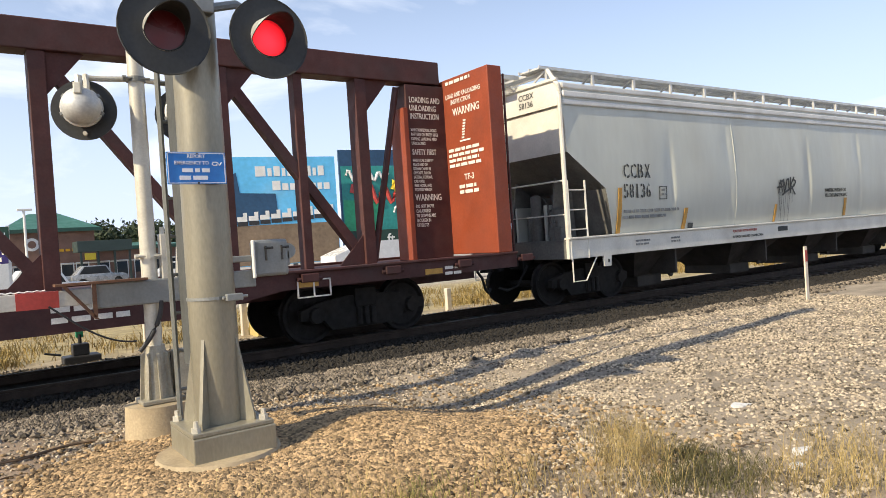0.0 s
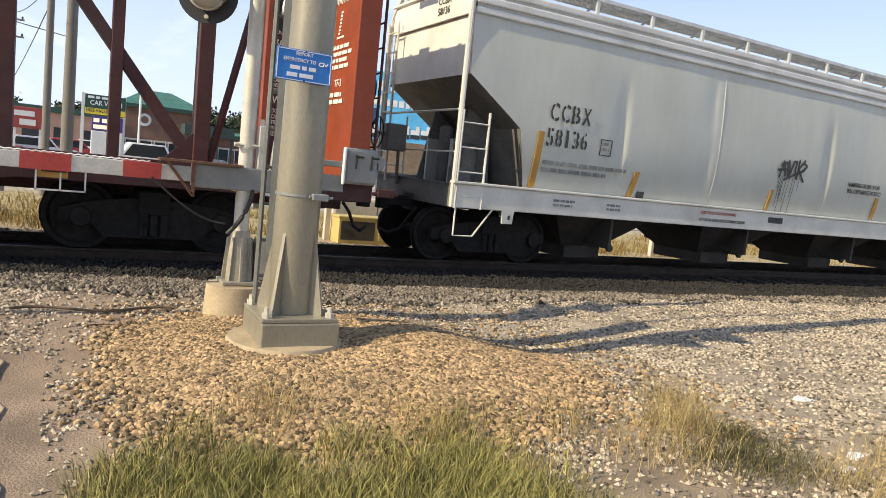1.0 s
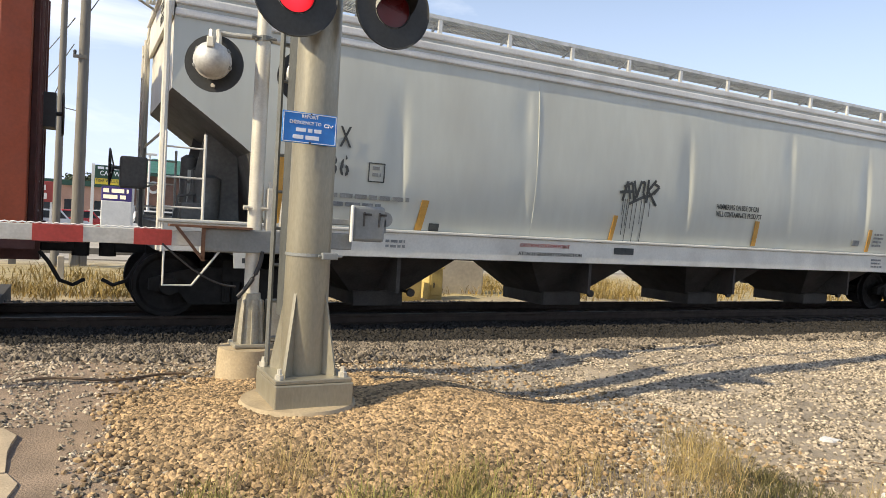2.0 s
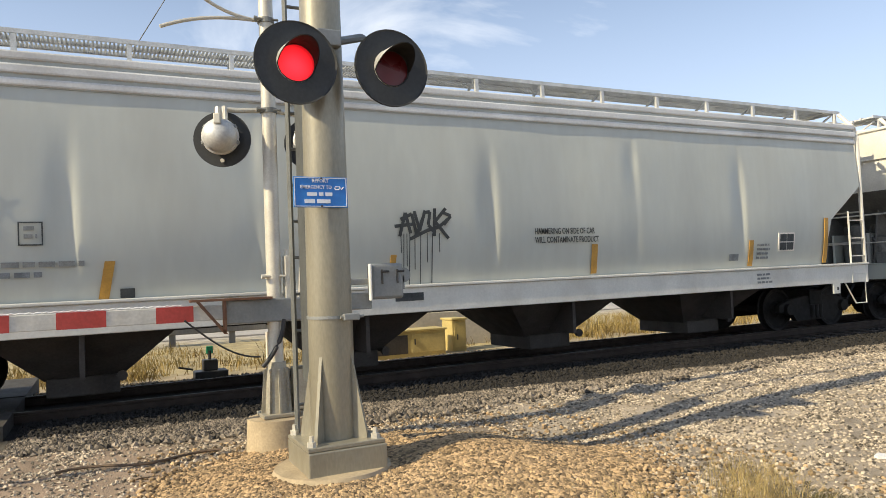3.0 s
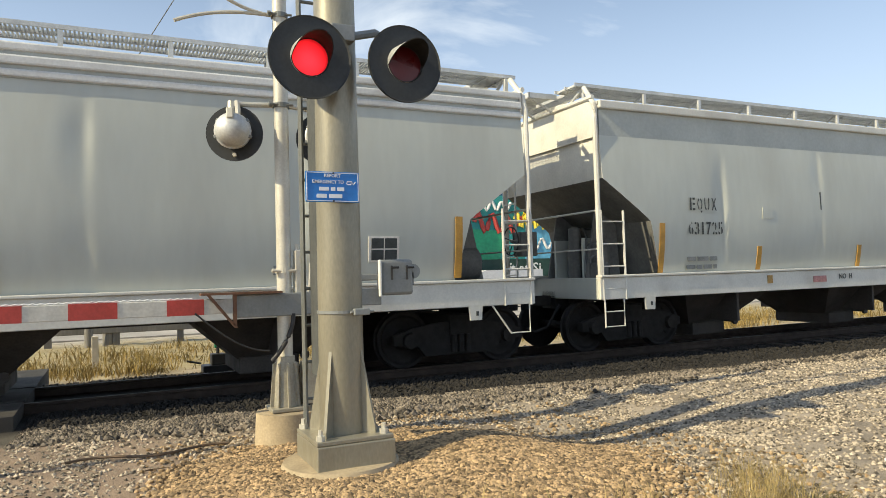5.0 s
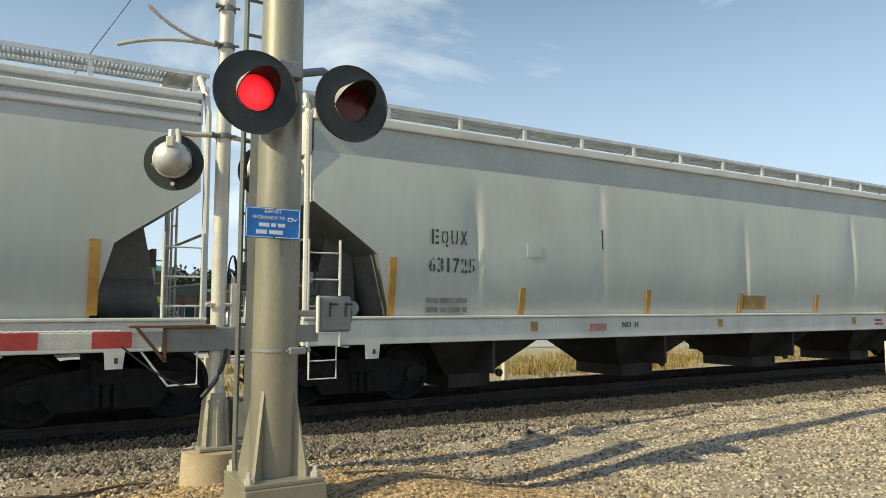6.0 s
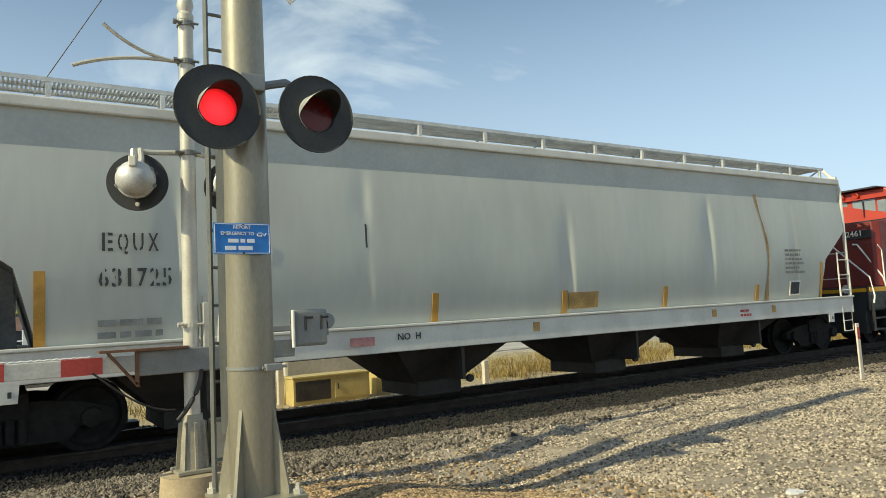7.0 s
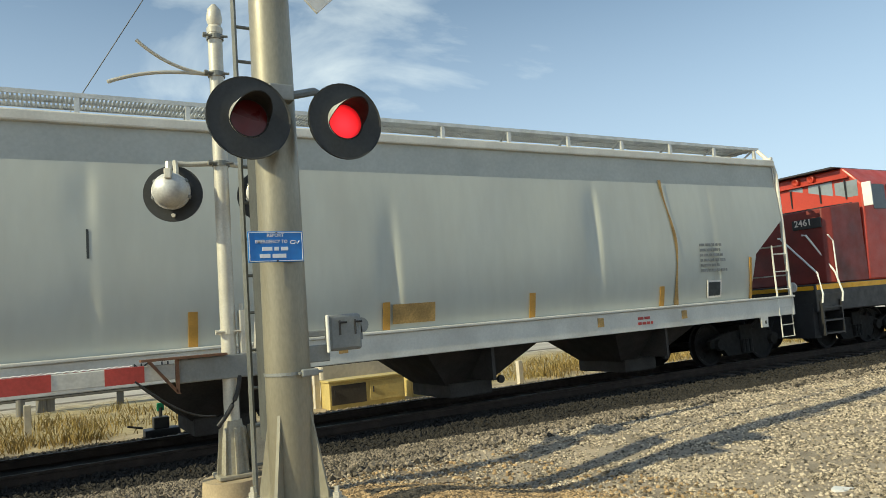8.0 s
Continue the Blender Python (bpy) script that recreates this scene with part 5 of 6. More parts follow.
# ---- crossing signals ----
MX, MY = 1.54, 5.02
mast = empty("cantilever_mast", pose(MX, MY, 0.37), "tall grey steel crossing signal mast with two red flashers", "signal mast")
bm = B()
turned(bm, (0, 0, 0.0), (0, 0, 1), [(0, 0.165), (0.02, 0.168), (2.0, 0.160), (4.6, 0.146), (6.4, 0.138)], 32)
part("pole", bm, M_MAST, mast, "", True)
bm = B()
rbox(bm, -0.275, 0.29, -0.29, 0.28, -0.03, 0.0, 0.006)
part("base_plate", bm, M_MAST, mast)
for a in (0, 90, 180, 270):
    bm = B()
    plate(bm, [(0.13, 0.0), (0.27, 0.0), (0.27, 0.04), (0.165, 0.60), (0.13, 0.62)], -0.012, 0.012)
    bmesh.ops.rotate(bm, cent=(0, 0, 0), matrix=Matrix.Rotation(radians(a + 45), 3, "Z"), verts=bm.verts[:])
    part("gusset", bm, M_MAST, mast)
    bm = B()
    bx, by = 0.235 * (1 if a in (0, 270) else -1), 0.235 * (1 if a in (0, 90) else -1)
    turned(bm, (bx, by, 0), (0, 0, 1), [(0, 0.032), (0.035, 0.032), (0.035, 0.018), (0.075, 0.016)], 6)
    part("anchor_bolt", bm, M_SILV, mast)
bm = B()
turned(bm, (0, 0, 0.87), (0, 0, 1), [(0, 0.172), (0.022, 0.172)], 32)
rbox(bm, 0.04, 0.16, -0.215, -0.165, 0.855, 0.905, 0.008)
tube(bm, [(0.02, -0.19, 0.88), (0.2, -0.18, 0.88)], 0.012, 6)
part("band_clamp", bm, M_CW, mast)
bm = B()
rbox(bm, -0.295, 0.105, -0.19, -0.18, 1.675, 1.895, 0.004)
board = part("emergency_sign", bm, M_SIGN, mast, "blue emergency notice sign with white border")
bm = B()
for a, b2, c, d in ((-0.288, 0.098, 1.884, 1.889), (-0.288, 0.098, 1.681, 1.686), (-0.288, -0.283, 1.681, 1.889), (0.093, 0.098, 1.681, 1.889)):
    box(bm, a, b2, -0.194, -0.189, c, d)
part("sign_border", bm, M_STXT, board)
text("REPORT", 0.034, board, FACE(-0.16, -0.193, 1.848), M_STXT, "sign_lettering")
text("EMERGENCY TO", 0.034, board, FACE(-0.245, -0.193, 1.803), M_STXT, "sign_lettering", squeeze=0.92)
bm = B()
tube(bm, [(0.045, -0.193, 1.826), (0.015, -0.193, 1.826), (0.008, -0.193, 1.815), (0.015, -0.193, 1.805), (0.04, -0.193, 1.805), (0.045, -0.193, 1.826), (0.06, -0.193, 1.806), (0.075, -0.193, 1.826)], 0.004, 5)
part("sign_mark", bm, M_STXT, board)
bars(board, -0.195, -0.192, 1.757, 0.23, 1, 0.026, M_STXT, 71)
bars(board, -0.215, -0.192, 1.705, 0.26, 1, 0.028, M_STXT, 72)
for x, z in ((-0.09, 1.885), (-0.09, 1.684)):
    bm = B()
    turned(bm, (x, -0.188, z), (0, -1, 0), [(0, 0.009), (0.008, 0.007)], 6)
    part("bolt", bm, M_BLACK, board)
bm = B()
rbox(bm, -0.25, 0.25, -0.012, 0.012, -0.25, 0.25, 0.004)
o = part("upper_sign", bm, M_SIGNW, mast, "white diamond plate sign")
o.matrix_local = pose(0.31, -0.2, 3.92, 0, 45, 0)
bm = B()
tube(bm, [(0.0, 0, 3.92), (0.31, -0.18, 3.92)], 0.03, 7)
part("sign_arm", bm, M_SILV, mast)

SHUTTERS = []


def flasher(parent, x, y, z, rz, r, lens, name, dome=False):
    """A flashing light: background disc with a hole, visor, housing, glowing array and two added shutter halves that
    blank it. It faces -y before rz.
    """
    n = 40
    bm = B()
    ring = lambda rad, yv: [bm.verts.new((math.cos(2 * math.pi * k / n) * rad, yv, math.sin(2 * math.pi * k / n) * rad)) for k in range(n)]
    rs = [ring(lens, -0.004), ring(r - 0.012, -0.004), ring(r, -0.012), ring(r, 0.010), ring(lens, 0.006)]
    for q, w in zip(rs, rs[1:] + rs[:1]):
        for k in range(n):
            bm.faces.new((q[k], q[(k + 1) % n], w[(k + 1) % n], w[k]))
    bmesh.ops.recalc_face_normals(bm, faces=bm.faces[:])
    disc = part(name, bm, M_DISC, parent, "round flat black background disc")
    disc.matrix_local = pose(x, y, z, 0, 0, rz)
    bm = B()
    turned(bm, (0, 0.26, 0), (0, -1, 0), [(0.0, 0.06), (0.02, 0.15), (0.10, 0.19), (0.21, 0.20)], 28)
    if dome:
        bm.free()
    else:
        part("lamp_housing", bm, M_DISC, disc, "", True)
    bm = B()
    inner, outer = [], []
    for k in range(n + 1):
        a = 2 * math.pi * k / n
        ln = 0.004 + 0.27 * max(0.0, (math.sin(a) + 0.12) / 1.12) ** 0.9
        for rad, st in ((lens + 0.004, inner), (lens + 0.010, outer)):
            st.append((bm.verts.new((math.cos(a) * rad, -0.004, math.sin(a) * rad)), bm.verts.new((math.cos(a) * rad, -0.006 - ln, math.sin(a) * rad - 0.03 * ln / 0.27))))
    for k in range(n):
        bm.faces.new((outer[k][0], outer[k + 1][0], outer[k + 1][1], outer[k][1])).material_index = 1
        bm.faces.new((inner[k + 1][0], inner[k][0], inner[k][1], inner[k + 1][1]))
        bm.faces.new((outer[k][1], outer[k + 1][1], inner[k + 1][1], inner[k][1]))
    part("visor", bm, [M_HOOD, M_GALV], disc)
    bm = B()
    turned(bm, (0, 0.034, 0), (0, -1, 0), [(0, lens + 0.01), (0.004, lens + 0.01)], 32)
    if dome:
        part("lens", bm, M_REFL, disc, "dark red lens")
        return disc
    part("lamp_panel", bm, M_LIT, disc, "red glowing lamp panel")
    # added sliding halves stand in for the lamp going dark
    halves = []
    for s in (-1, 1):
        bm = B()
        pts = [(math.cos(math.pi * k / 20) * (lens + 0.008), s * math.sin(math.pi * k / 20) * (lens + 0.008)) for k in range(21)]
        plate(bm, pts, 0.010, 0.018)
        h = part("shutter", bm, M_REFL, disc, "dark red cover half added to blank the lamp panel")
        halves.append((h, s))
    SHUTTERS.append((halves, lens + 0.012))
    return disc


flasher(mast, 1.27 - MX, -0.29, 3.05 - 0.37, 0, 0.295, 0.130, "flasher")
flasher(mast, 1.99 - MX, -0.29, 3.08 - 0.37, 0, 0.29, 0.130, "flasher")
bm = B()
rbox(bm, -0.09, 0.09, -0.22, 0.1, 2.86, 2.98, 0.01)
tube(bm, [(-0.27, 0.0, 2.86), (-0.1, -0.1, 2.92), (0.1, -0.12, 2.93), (0.30, -0.06, 3.0), (0.45, -0.02, 2.95)], 0.032, 8)
part("flasher_bracket", bm, M_CW, mast)
# rung ladder up the back of the mast
ladder(mast, -0.11, 0.08, 0.64, -0.3, 6.0, 21, M_DKGALV)
bm = B()
rbox(bm, -0.06, 0.075, 0.60, 0.615, 0.35, 2.75, 0.004)
# side wing added to broaden the shadow cast on the ground
rbox(bm, -0.06, -0.046, 0.36, 0.60, 0.35, 2.75, 0.004)
part("ladder_guard", bm, M_GUARD, mast, "dark grey anti-climb plate on the ladder")

bm = B()
turned(bm, (MX - 0.02, MY, -0.25), (0, 0, 1), [(0, 0.50), (0.38, 0.44), (0.42, 0.42), (0.43, 0.1)], 28)
tagged(part("mast_foundation", bm, M_CONC, None, "", True), "round tan concrete foundation under the signal mast", "foundation")
bm = B()
rbox(bm, MX - 0.275, MX + 0.30, MY - 0.30, MY + 0.285, 0.16, 0.338, 0.01)
tagged(part("foundation_cap", bm, M_MAST), "square grey steel cap on the concrete foundation", "foundation cap")

GX, GY = 1.45, 6.45
bm = B()
turned(bm, (GX, GY, -0.2), (0, 0, 1), [(0, 0.30), (0.5, 0.27), (0.51, 0.05)], 26)
tagged(part("gate_foundation", bm, M_CONC, None, "", True), "round tan concrete foundation under the gate mast", "foundation")
gate = empty("gate_mast", pose(GX, GY, 0.31), "slim silver crossing gate mast with bell and back-to-back lights", "gate mast")
bm = B()
turned(bm, (0, 0, 0), (0, 0, 1), [(0, 0.068), (4.08, 0.066)], 20)
part("pole", bm, M_SILV, gate, "", True)
bm = B()
rbox(bm, -0.16, 0.16, -0.16, 0.16, 0, 0.035, 0.008)
turned(bm, (0, 0, 0.03), (0, 0, 1), [(0, 0.115), (0.36, 0.095), (0.46, 0.085)], 16)
part("base_casting", bm, M_BASE, gate, "ribbed stained silver base casting")
for a in range(8):
    t = bmesh.new()
    plate(t, [(0.08, 0.03), (0.145, 0.03), (0.145, 0.06), (0.118, 0.42), (0.08, 0.44)], -0.01, 0.01)
    bmesh.ops.rotate(t, cent=(0, 0, 0), matrix=Matrix.Rotation(radians(45 * a), 3, "Z"), verts=t.verts[:])
    part("rib", t, M_BASE, gate)
bm = B()
rbox(bm, 0.14, 0.27, -0.12, 0.05, 0.05, 0.43, 0.012)
part("junction_box", bm, M_BASE, gate)
for z in (0.96, 1.25, 2.79, 3.64, 4.0):
    bm = B()
    turned(bm, (0, 0, z), (0, 0, 1), [(0, 0.078), (0.045, 0.078)], 18)
    tube(bm, [(-0.11, -0.05, z + 0.022), (0.1, -0.07, z + 0.022)], 0.012, 6)
    turned(bm, (-0.12, -0.05, z + 0.022), (1, 0, 0), [(0, 0.024), (0.03, 0.024)], 6)
    part("clamp", bm, M_SILV if z < 2 else M_DKGALV, gate)
bm = B()
rbox(bm, 0.09, 0.16, -0.07, 0.03, 0.92, 1.46, 0.01)
tube(bm, [(0.12, -0.02, 1.45), (0.12, -0.02, 1.52)], 0.02, 6)
tube(bm, [(0.24, -0.06, 1.34), (0.22, -0.06, 1.1), (0.17, -0.06, 0.94), (0.05, -0.06, 0.90)], 0.018, 6)
part("conduit", bm, M_SILV, gate)
bm = B()
turned(bm, (0, 0, 4.06), (0, 0, 1), [(0, 0.07), (0.05, 0.075), (0.08, 0.055), (0.14, 0.075), (0.24, 0.06), (0.29, 0.02)], 18)
part("bell", bm, M_SILV, gate, "", True)
for z, e, up in ((3.66, -0.93, -0.17), (3.66, -0.69, 0.16)):
    bm = B()
    tube(bm, [(e * k / 14, -0.03 * math.sin(1.57 * k / 14), z + (up if up < 0 else 0.24) * (k / 14) ** 2.6) for k in range(15)], 0.017, 8)
    part("bent_rod", bm, M_SILV, gate)
# lights that face away from the camera's side
for x, rz in ((-0.42, 163), (0.40, 163)):
    d = flasher(gate, x, 0.02, 2.53, rz, 0.252, 0.115, "flasher", True)
    bm = B()
    turned(bm, (0, 0.30, 0), (0, -1, 0), [(0, 0.02), (0.012, 0.07), (0.045, 0.12), (0.10, 0.148), (0.16, 0.152), (0.165, 0.162), (0.19, 0.162), (0.195, 0.150), (0.25, 0.152)], 28)
    part("housing_dome", bm, M_GALV, d, "pale grey lamp dome", True)
    bm = B()
    turned(bm, (0, 0.02, -0.20), (0, 1, 0), [(0, 0.02), (0.03, 0.018)], 8)
    part("latch", bm, M_SILV, d)
    bm = B()
    rbox(bm, -0.03, 0.03, 0.16, 0.30, 0.08, 0.17, 0.008)
    tube(bm, [(0, 0.22, 0.14), (0, 0.20, 0.24)], 0.03, 8)
    part("yoke", bm, M_SILV, d)
    for q in (20, 160, 215, 325):
        bm = B()
        rbox(bm, 0.135, 0.172, 0.10, 0.145, -0.016, 0.016, 0.005)
        bmesh.ops.rotate(bm, cent=(0, 0, 0), matrix=Matrix.Rotation(radians(q), 3, "Y"), verts=bm.verts[:])
        part("hinge_lug", bm, M_CW, d)
bm = B()
tube(bm, [(-0.40, 0.0, 2.80), (-0.28, 0, 2.80), (0, 0, 2.82), (0.25, 0, 2.80), (0.40, 0, 2.80)], 0.024, 8)
tube(bm, [(-0.40, 0.0, 2.82), (-0.40, -0.05, 2.74), (-0.41, -0.1, 2.66)], 0.024, 8)
part("light_arm", bm, M_SILV, gate)
# gate arm with its bracket and counterweight
bm = B()
rbox(bm, -0.46, 0.36, -0.10, 0.06, 0.86, 1.07, 0.012)
part("mechanism_channel", bm, M_CW, gate)
bm = B()
box(bm, -0.75, -0.05, -0.16, -0.02, 1.07, 1.09)
hexa(bm, [(-0.70, -0.14, 1.07), (-0.67, -0.14, 1.07), (-0.67, -0.11, 1.07), (-0.70, -0.11, 1.07), (-0.47, -0.14, 0.78), (-0.44, -0.14, 0.78), (-0.44, -0.11, 0.78), (-0.47, -0.11, 0.78)])
box(bm, -0.48, -0.45, -0.14, -0.11, 0.80, 1.07)
part("bracket", bm, M_BRKT, gate, "rusty support bracket")
bm = B()
rbox(bm, 0.36, 0.95, -0.02, 0.06, 0.92, 1.08, 0.01)
rbox(bm, 0.36, 1.0, -0.05, -0.01, 1.16, 1.22, 0.01)
part("counterweight_arm", bm, M_CW, gate)
bm = B()
rbox(bm, 0.93, 1.27, -0.08, 0.07, 1.01, 1.36, 0.03)
tube(bm, [(1.29, -0.03, 1.24), (1.29, 0.03, 1.24)], 0.075, 16)
rbox(bm, 1.24, 1.30, -0.03, 0.03, 1.10, 1.24, 0.008)
cw = part("counterweight", bm, M_CW, gate, "grey steel counterweight plate")
for k in (0.04, 0.20):
    bm = B()
    tube(bm, [(1.00 + k, -0.085, 1.30), (1.00 + k, -0.085, 1.16)], 0.010, 6)
    tube(bm, [(0.99 + k, -0.09, 1.28), (1.07 + k, -0.09, 1.28)], 0.012, 6)
    part("latch", bm, M_BLACK, cw)
bm = B()
rbox(bm, 0.905, 0.93, -0.10, -0.05, 1.0, 1.36, 0.01)
part("edge_strip", bm, M_HORN, cw)
bm = B()
tube(bm, [(0.06 - 0.20 * (q / 10) ** 2, -0.09, 0.88 - 0.042 * q) for q in range(11)], 0.020, 10)
tube(bm, [(-0.80 + 0.045 * q, -0.14, 0.92 - 0.36 * math.sin(q * 0.112)) for q in range(15)], 0.008, 8)
part("cable", bm, M_BLACK, gate)

bm = B()
rbox(bm, -7.5, 0.0, -0.03, 0.03, -0.065, 0.065, 0.006)
arm = part("gate_arm", bm, M_GWH, gate, "lowered gate arm with red and white bands")
arm.matrix_local = pose(-0.46, -0.06, 0.97)
for k in range(11):
    a = -0.26 - 0.68 * k
    bm = B()
    box(bm, max(a - (0.30 if k == 0 else 0.36), -7.48), a, -0.034, 0.034, -0.067, 0.067)
    part("band", bm, M_GREDS, arm, "red reflective band")

bm = B()
tube(bm, [(-7.4 + 0.03 * k, 0, 0.072 + 0.008 * (k % 2)) for k in range(236)], 0.006, 4)
part("light_cable", bm, M_HORN, arm, "thin white wavy lamp cable")

post = empty("marker_post", pose(13.05, 6.65, lie(13.05, 6.65)), "white flexible marker post with red reflector", "marker post")
bm = B()
rbox(bm, -0.05, 0.05, -0.015, 0.015, -0.1, 1.0, 0.008)
part("blade", bm, mat("ivory_plastic", (0.72, 0.62, 0.50), 0.5, 0, 0.08, 4, 30, 0.02), post)
bm = B()
box(bm, -0.04, 0.04, -0.019, 0.019, 0.72, 0.93)
part("reflector", bm, M_GREDS, post)


# ---- beyond the track ----
def simple(name, bm, material, label, category, group="", kind="", sm=False):
    return tagged(part(name, bm, material, None, "", sm), label, category, group, kind)


gz = -0.38
stand = empty("switch_stand", pose(1.8, 13.5, -0.08), "low black switch stand with a green target", "switch stand")
bm = B()
rbox(bm, -0.28, 0.30, -0.2, 0.2, -0.1, 0.06, 0.02)
rbox(bm, -0.13, 0.13, -0.12, 0.12, 0.06, 0.26, 0.02)
tube(bm, [(0, 0, 0.2), (0, 0, 0.42)], 0.03, 8)
tube(bm, [(-0.3, -0.05, 0.1), (-0.55, -0.05, 0.16)], 0.02, 6)
part("stand_body", bm, M_BLACK, stand)
bm = B()
rbox(bm, -0.06, 0.06, -0.02, 0.02, 0.36, 0.50, 0.01)
part("target", bm, mat("green_enamel", (0.02, 0.30, 0.16), 0.4, 0, 0.1, 4, 30, 0.0), stand)

for x0, x1, y, z1, mt, lb in ((5.75, 7.7, 15.9, 0.27, M_BOXT, "low tan steel utility cabinet beside the track"), (8.1, 8.5, 16.3, 0.45, M_BOXT, "narrow tan utility cabinet beside the track")):
    cab = empty("utility_cabinet", pose((x0 + x1) / 2, y, gz), lb, "cabinet", "cabinets beyond the track")
    w = (x1 - x0) / 2
    bm = B()
    rbox(bm, -w, w, -0.3, 0.3, -0.05, z1 - gz - 0.05, 0.015)
    part("body", bm, mt, cab)
    bm = B()
    rbox(bm, -w - 0.03, w + 0.03, -0.34, 0.34, z1 - gz - 0.05, z1 - gz, 0.012)
    part("lid", bm, mt, cab)
    for k in range(2 if w > 0.5 else 1):
        bm = B()
        rbox(bm, -w + 0.05 + k * w, -w + 0.05 + k * w + (w if w > 0.5 else 2 * w) - 0.1, -0.315, -0.3, 0.08, z1 - gz - 0.12, 0.008)
        d = part("door", bm, M_BAY if k == 0 and w > 0.5 else mt, cab)
        bm = B()
        rbox(bm, -w + 0.12 + k * w, -w + 0.15 + k * w, -0.34, -0.315, 0.28, 0.42, 0.006)
        part("handle", bm, M_BLACK, d)
for x, y, h in ((5.65, 16.2, 0.9), (11.2, 15.6, 0.62), (8.9, 17.5, 0.8), (3.6, 16.8, 0.8), (-0.3, 17.6, 0.75), (16.5, 16.2, 0.8)):
    bm = B()
    rbox(bm, x - 0.07, x + 0.07, y - 0.07, y + 0.07, lie(x, y) - 0.1, lie(x, y) + h, 0.015)
    simple("bollard", bm, M_PALEWALL, "short pale weathered post beyond the track", "post", "posts beyond the track")
bm = B()
rbox(bm, 6.2, 10.6, 17.4, 17.9, gz - 0.1, 0.62, 0.08)
simple("concrete_block", bm, M_PALEWALL, "long pale concrete block lying in dry grass", "concrete block")
rail_fence = empty("guard_rail", pose(-2.5, 24.5, gz), "low weathered wooden guard rail at the lot edge", "guard rail")
for k in range(9):
    bm = B()
    rbox(bm, -5 + 1.9 * k, -4.8 + 1.9 * k, -0.09, 0.09, -0.1, 0.62, 0.02)
    part("rail_post", bm, M_WOODP, rail_fence)
bm = B()
rbox(bm, -6, 11, -0.14, -0.09, 0.36, 0.56, 0.02)
part("rail_board", bm, M_WOODP, rail_fence)

bm = B()
box(bm, -60, 70, 27, 110, -0.7, gz + 0.03)
tagged(part("parking_lot", bm, M_LOT), "bleached asphalt parking lot behind the railway", "parking lot", kind="structure")
gl = gz + 0.03


def building(x, y, w, d, h, peak, label):
    b = empty("building", pose(x, y, gl), label, "building")
    bm = B()
    box(bm, 0, w, 0, d, -0.1, h)
    wall = part("wall", bm, M_BRICK, b)
    bm = B()
    e = 0.6
    hexa(bm, [(-e, -e, h), (w + e, -e, h), (w + e, d + e, h), (-e, d + e, h), (w * 0.32, d * 0.5 - 0.1, peak), (w * 0.68, d * 0.5 - 0.1, peak), (w * 0.68, d * 0.5 + 0.1, peak), (w * 0.32, d * 0.5 + 0.1, peak)])
    part("roof", bm, M_GROOF, b, "dark green hipped metal roof")
    bm = B()
    box(bm, -e, w + e, -e - 0.03, -e, h - 0.3, h + 0.06)
    part("fascia", bm, M_SGREEN, b)
    bm = B()
    box(bm, 0, w, -0.06, 0, 1.9, 2.05)
    part("band", bm, M_PALEWALL, b)
    for k in range(5):
        u = 0.4 + k * (w - 0.8) / 5
        bm = B()
        box(bm, u, u + 1.0, -0.05, 0.02, 0.1 if k % 2 else 0.7, 2.0)
        wn2 = part("window", bm, M_GLASS, b)
        bm = B()
        for a, b3, c, q in ((u - 0.08, u, 0.1, 2.08), (u + 1.0, u + 1.08, 0.1, 2.08), (u, u + 1.0, 2.0, 2.08)):
            box(bm, a, b3, -0.09, 0.0, c, q)
        part("window_frame", bm, M_SIGNW, wn2)
    return b


bld = building(4.6, 76, 7.4, 12, 5.4, 7.3, "brown brick shop with a green hipped roof")
bm = B()
turned(bm, (2.0, -0.06, 4.0), (0, -1, 0), [(0, 0.62), (0.08, 0.62)], 20)
em = part("emblem", bm, M_SIGNW, bld)
bm = B()
turned(bm, (2.0, -0.15, 4.0), (0, -1, 0), [(0, 0.36), (0.03, 0.36)], 20)
part("emblem_centre", bm, M_BRICK, em)
bars(bld, 4.2, -0.08, 3.2, 2.4, 1, 0.25, M_LYEL, 41)
bm = B()
rbox(bm, 6.4, 7.4, -0.2, -0.05, 1.9 + 0.35, 2.9, 0.02)
part("shop_sign", bm, M_SYEL, bld)
wing = building(12.1, 78, 9.5, 9, 3.4, 3.9, "long low brown brick shop wing")
bm = B()
rbox(bm, 9.6, 14.2, 70.0, 73.0, 2.6, 3.6, 0.03)
for x in (9.8, 11.2, 12.6, 13.9):
    box(bm, x, x + 0.18, 70.1, 70.28, gl, 2.6)
simple("canopy", bm, mat("dark_green_canopy", (0.03, 0.05, 0.045), 0.6, 0, 0.1, 1, 8, 0.0), "dark canopy on slim posts before the shop", "canopy")
low = empty("building", pose(-9.5, 74, gl), "low pale shop building with dark roof edge", "building")
bm = B()
box(bm, 0, 13, 0, 8, -0.1, 3.6)
part("wall", bm, mat("peach_wall", (0.50, 0.30, 0.22), 0.85, 0, 0.12, 1, 10, 0.1), low)
bm = B()
box(bm, -0.3, 13.3, -0.3, 8.3, 3.6, 4.1)
part("roof", bm, M_SGREEN, low)
for k in range(5):
    bm = B()
    box(bm, 0.8 + 2.5 * k, 2.4 + 2.5 * k, -0.04, 0.02, 0.4, 2.3)
    part("window", bm, M_GLASS, low)

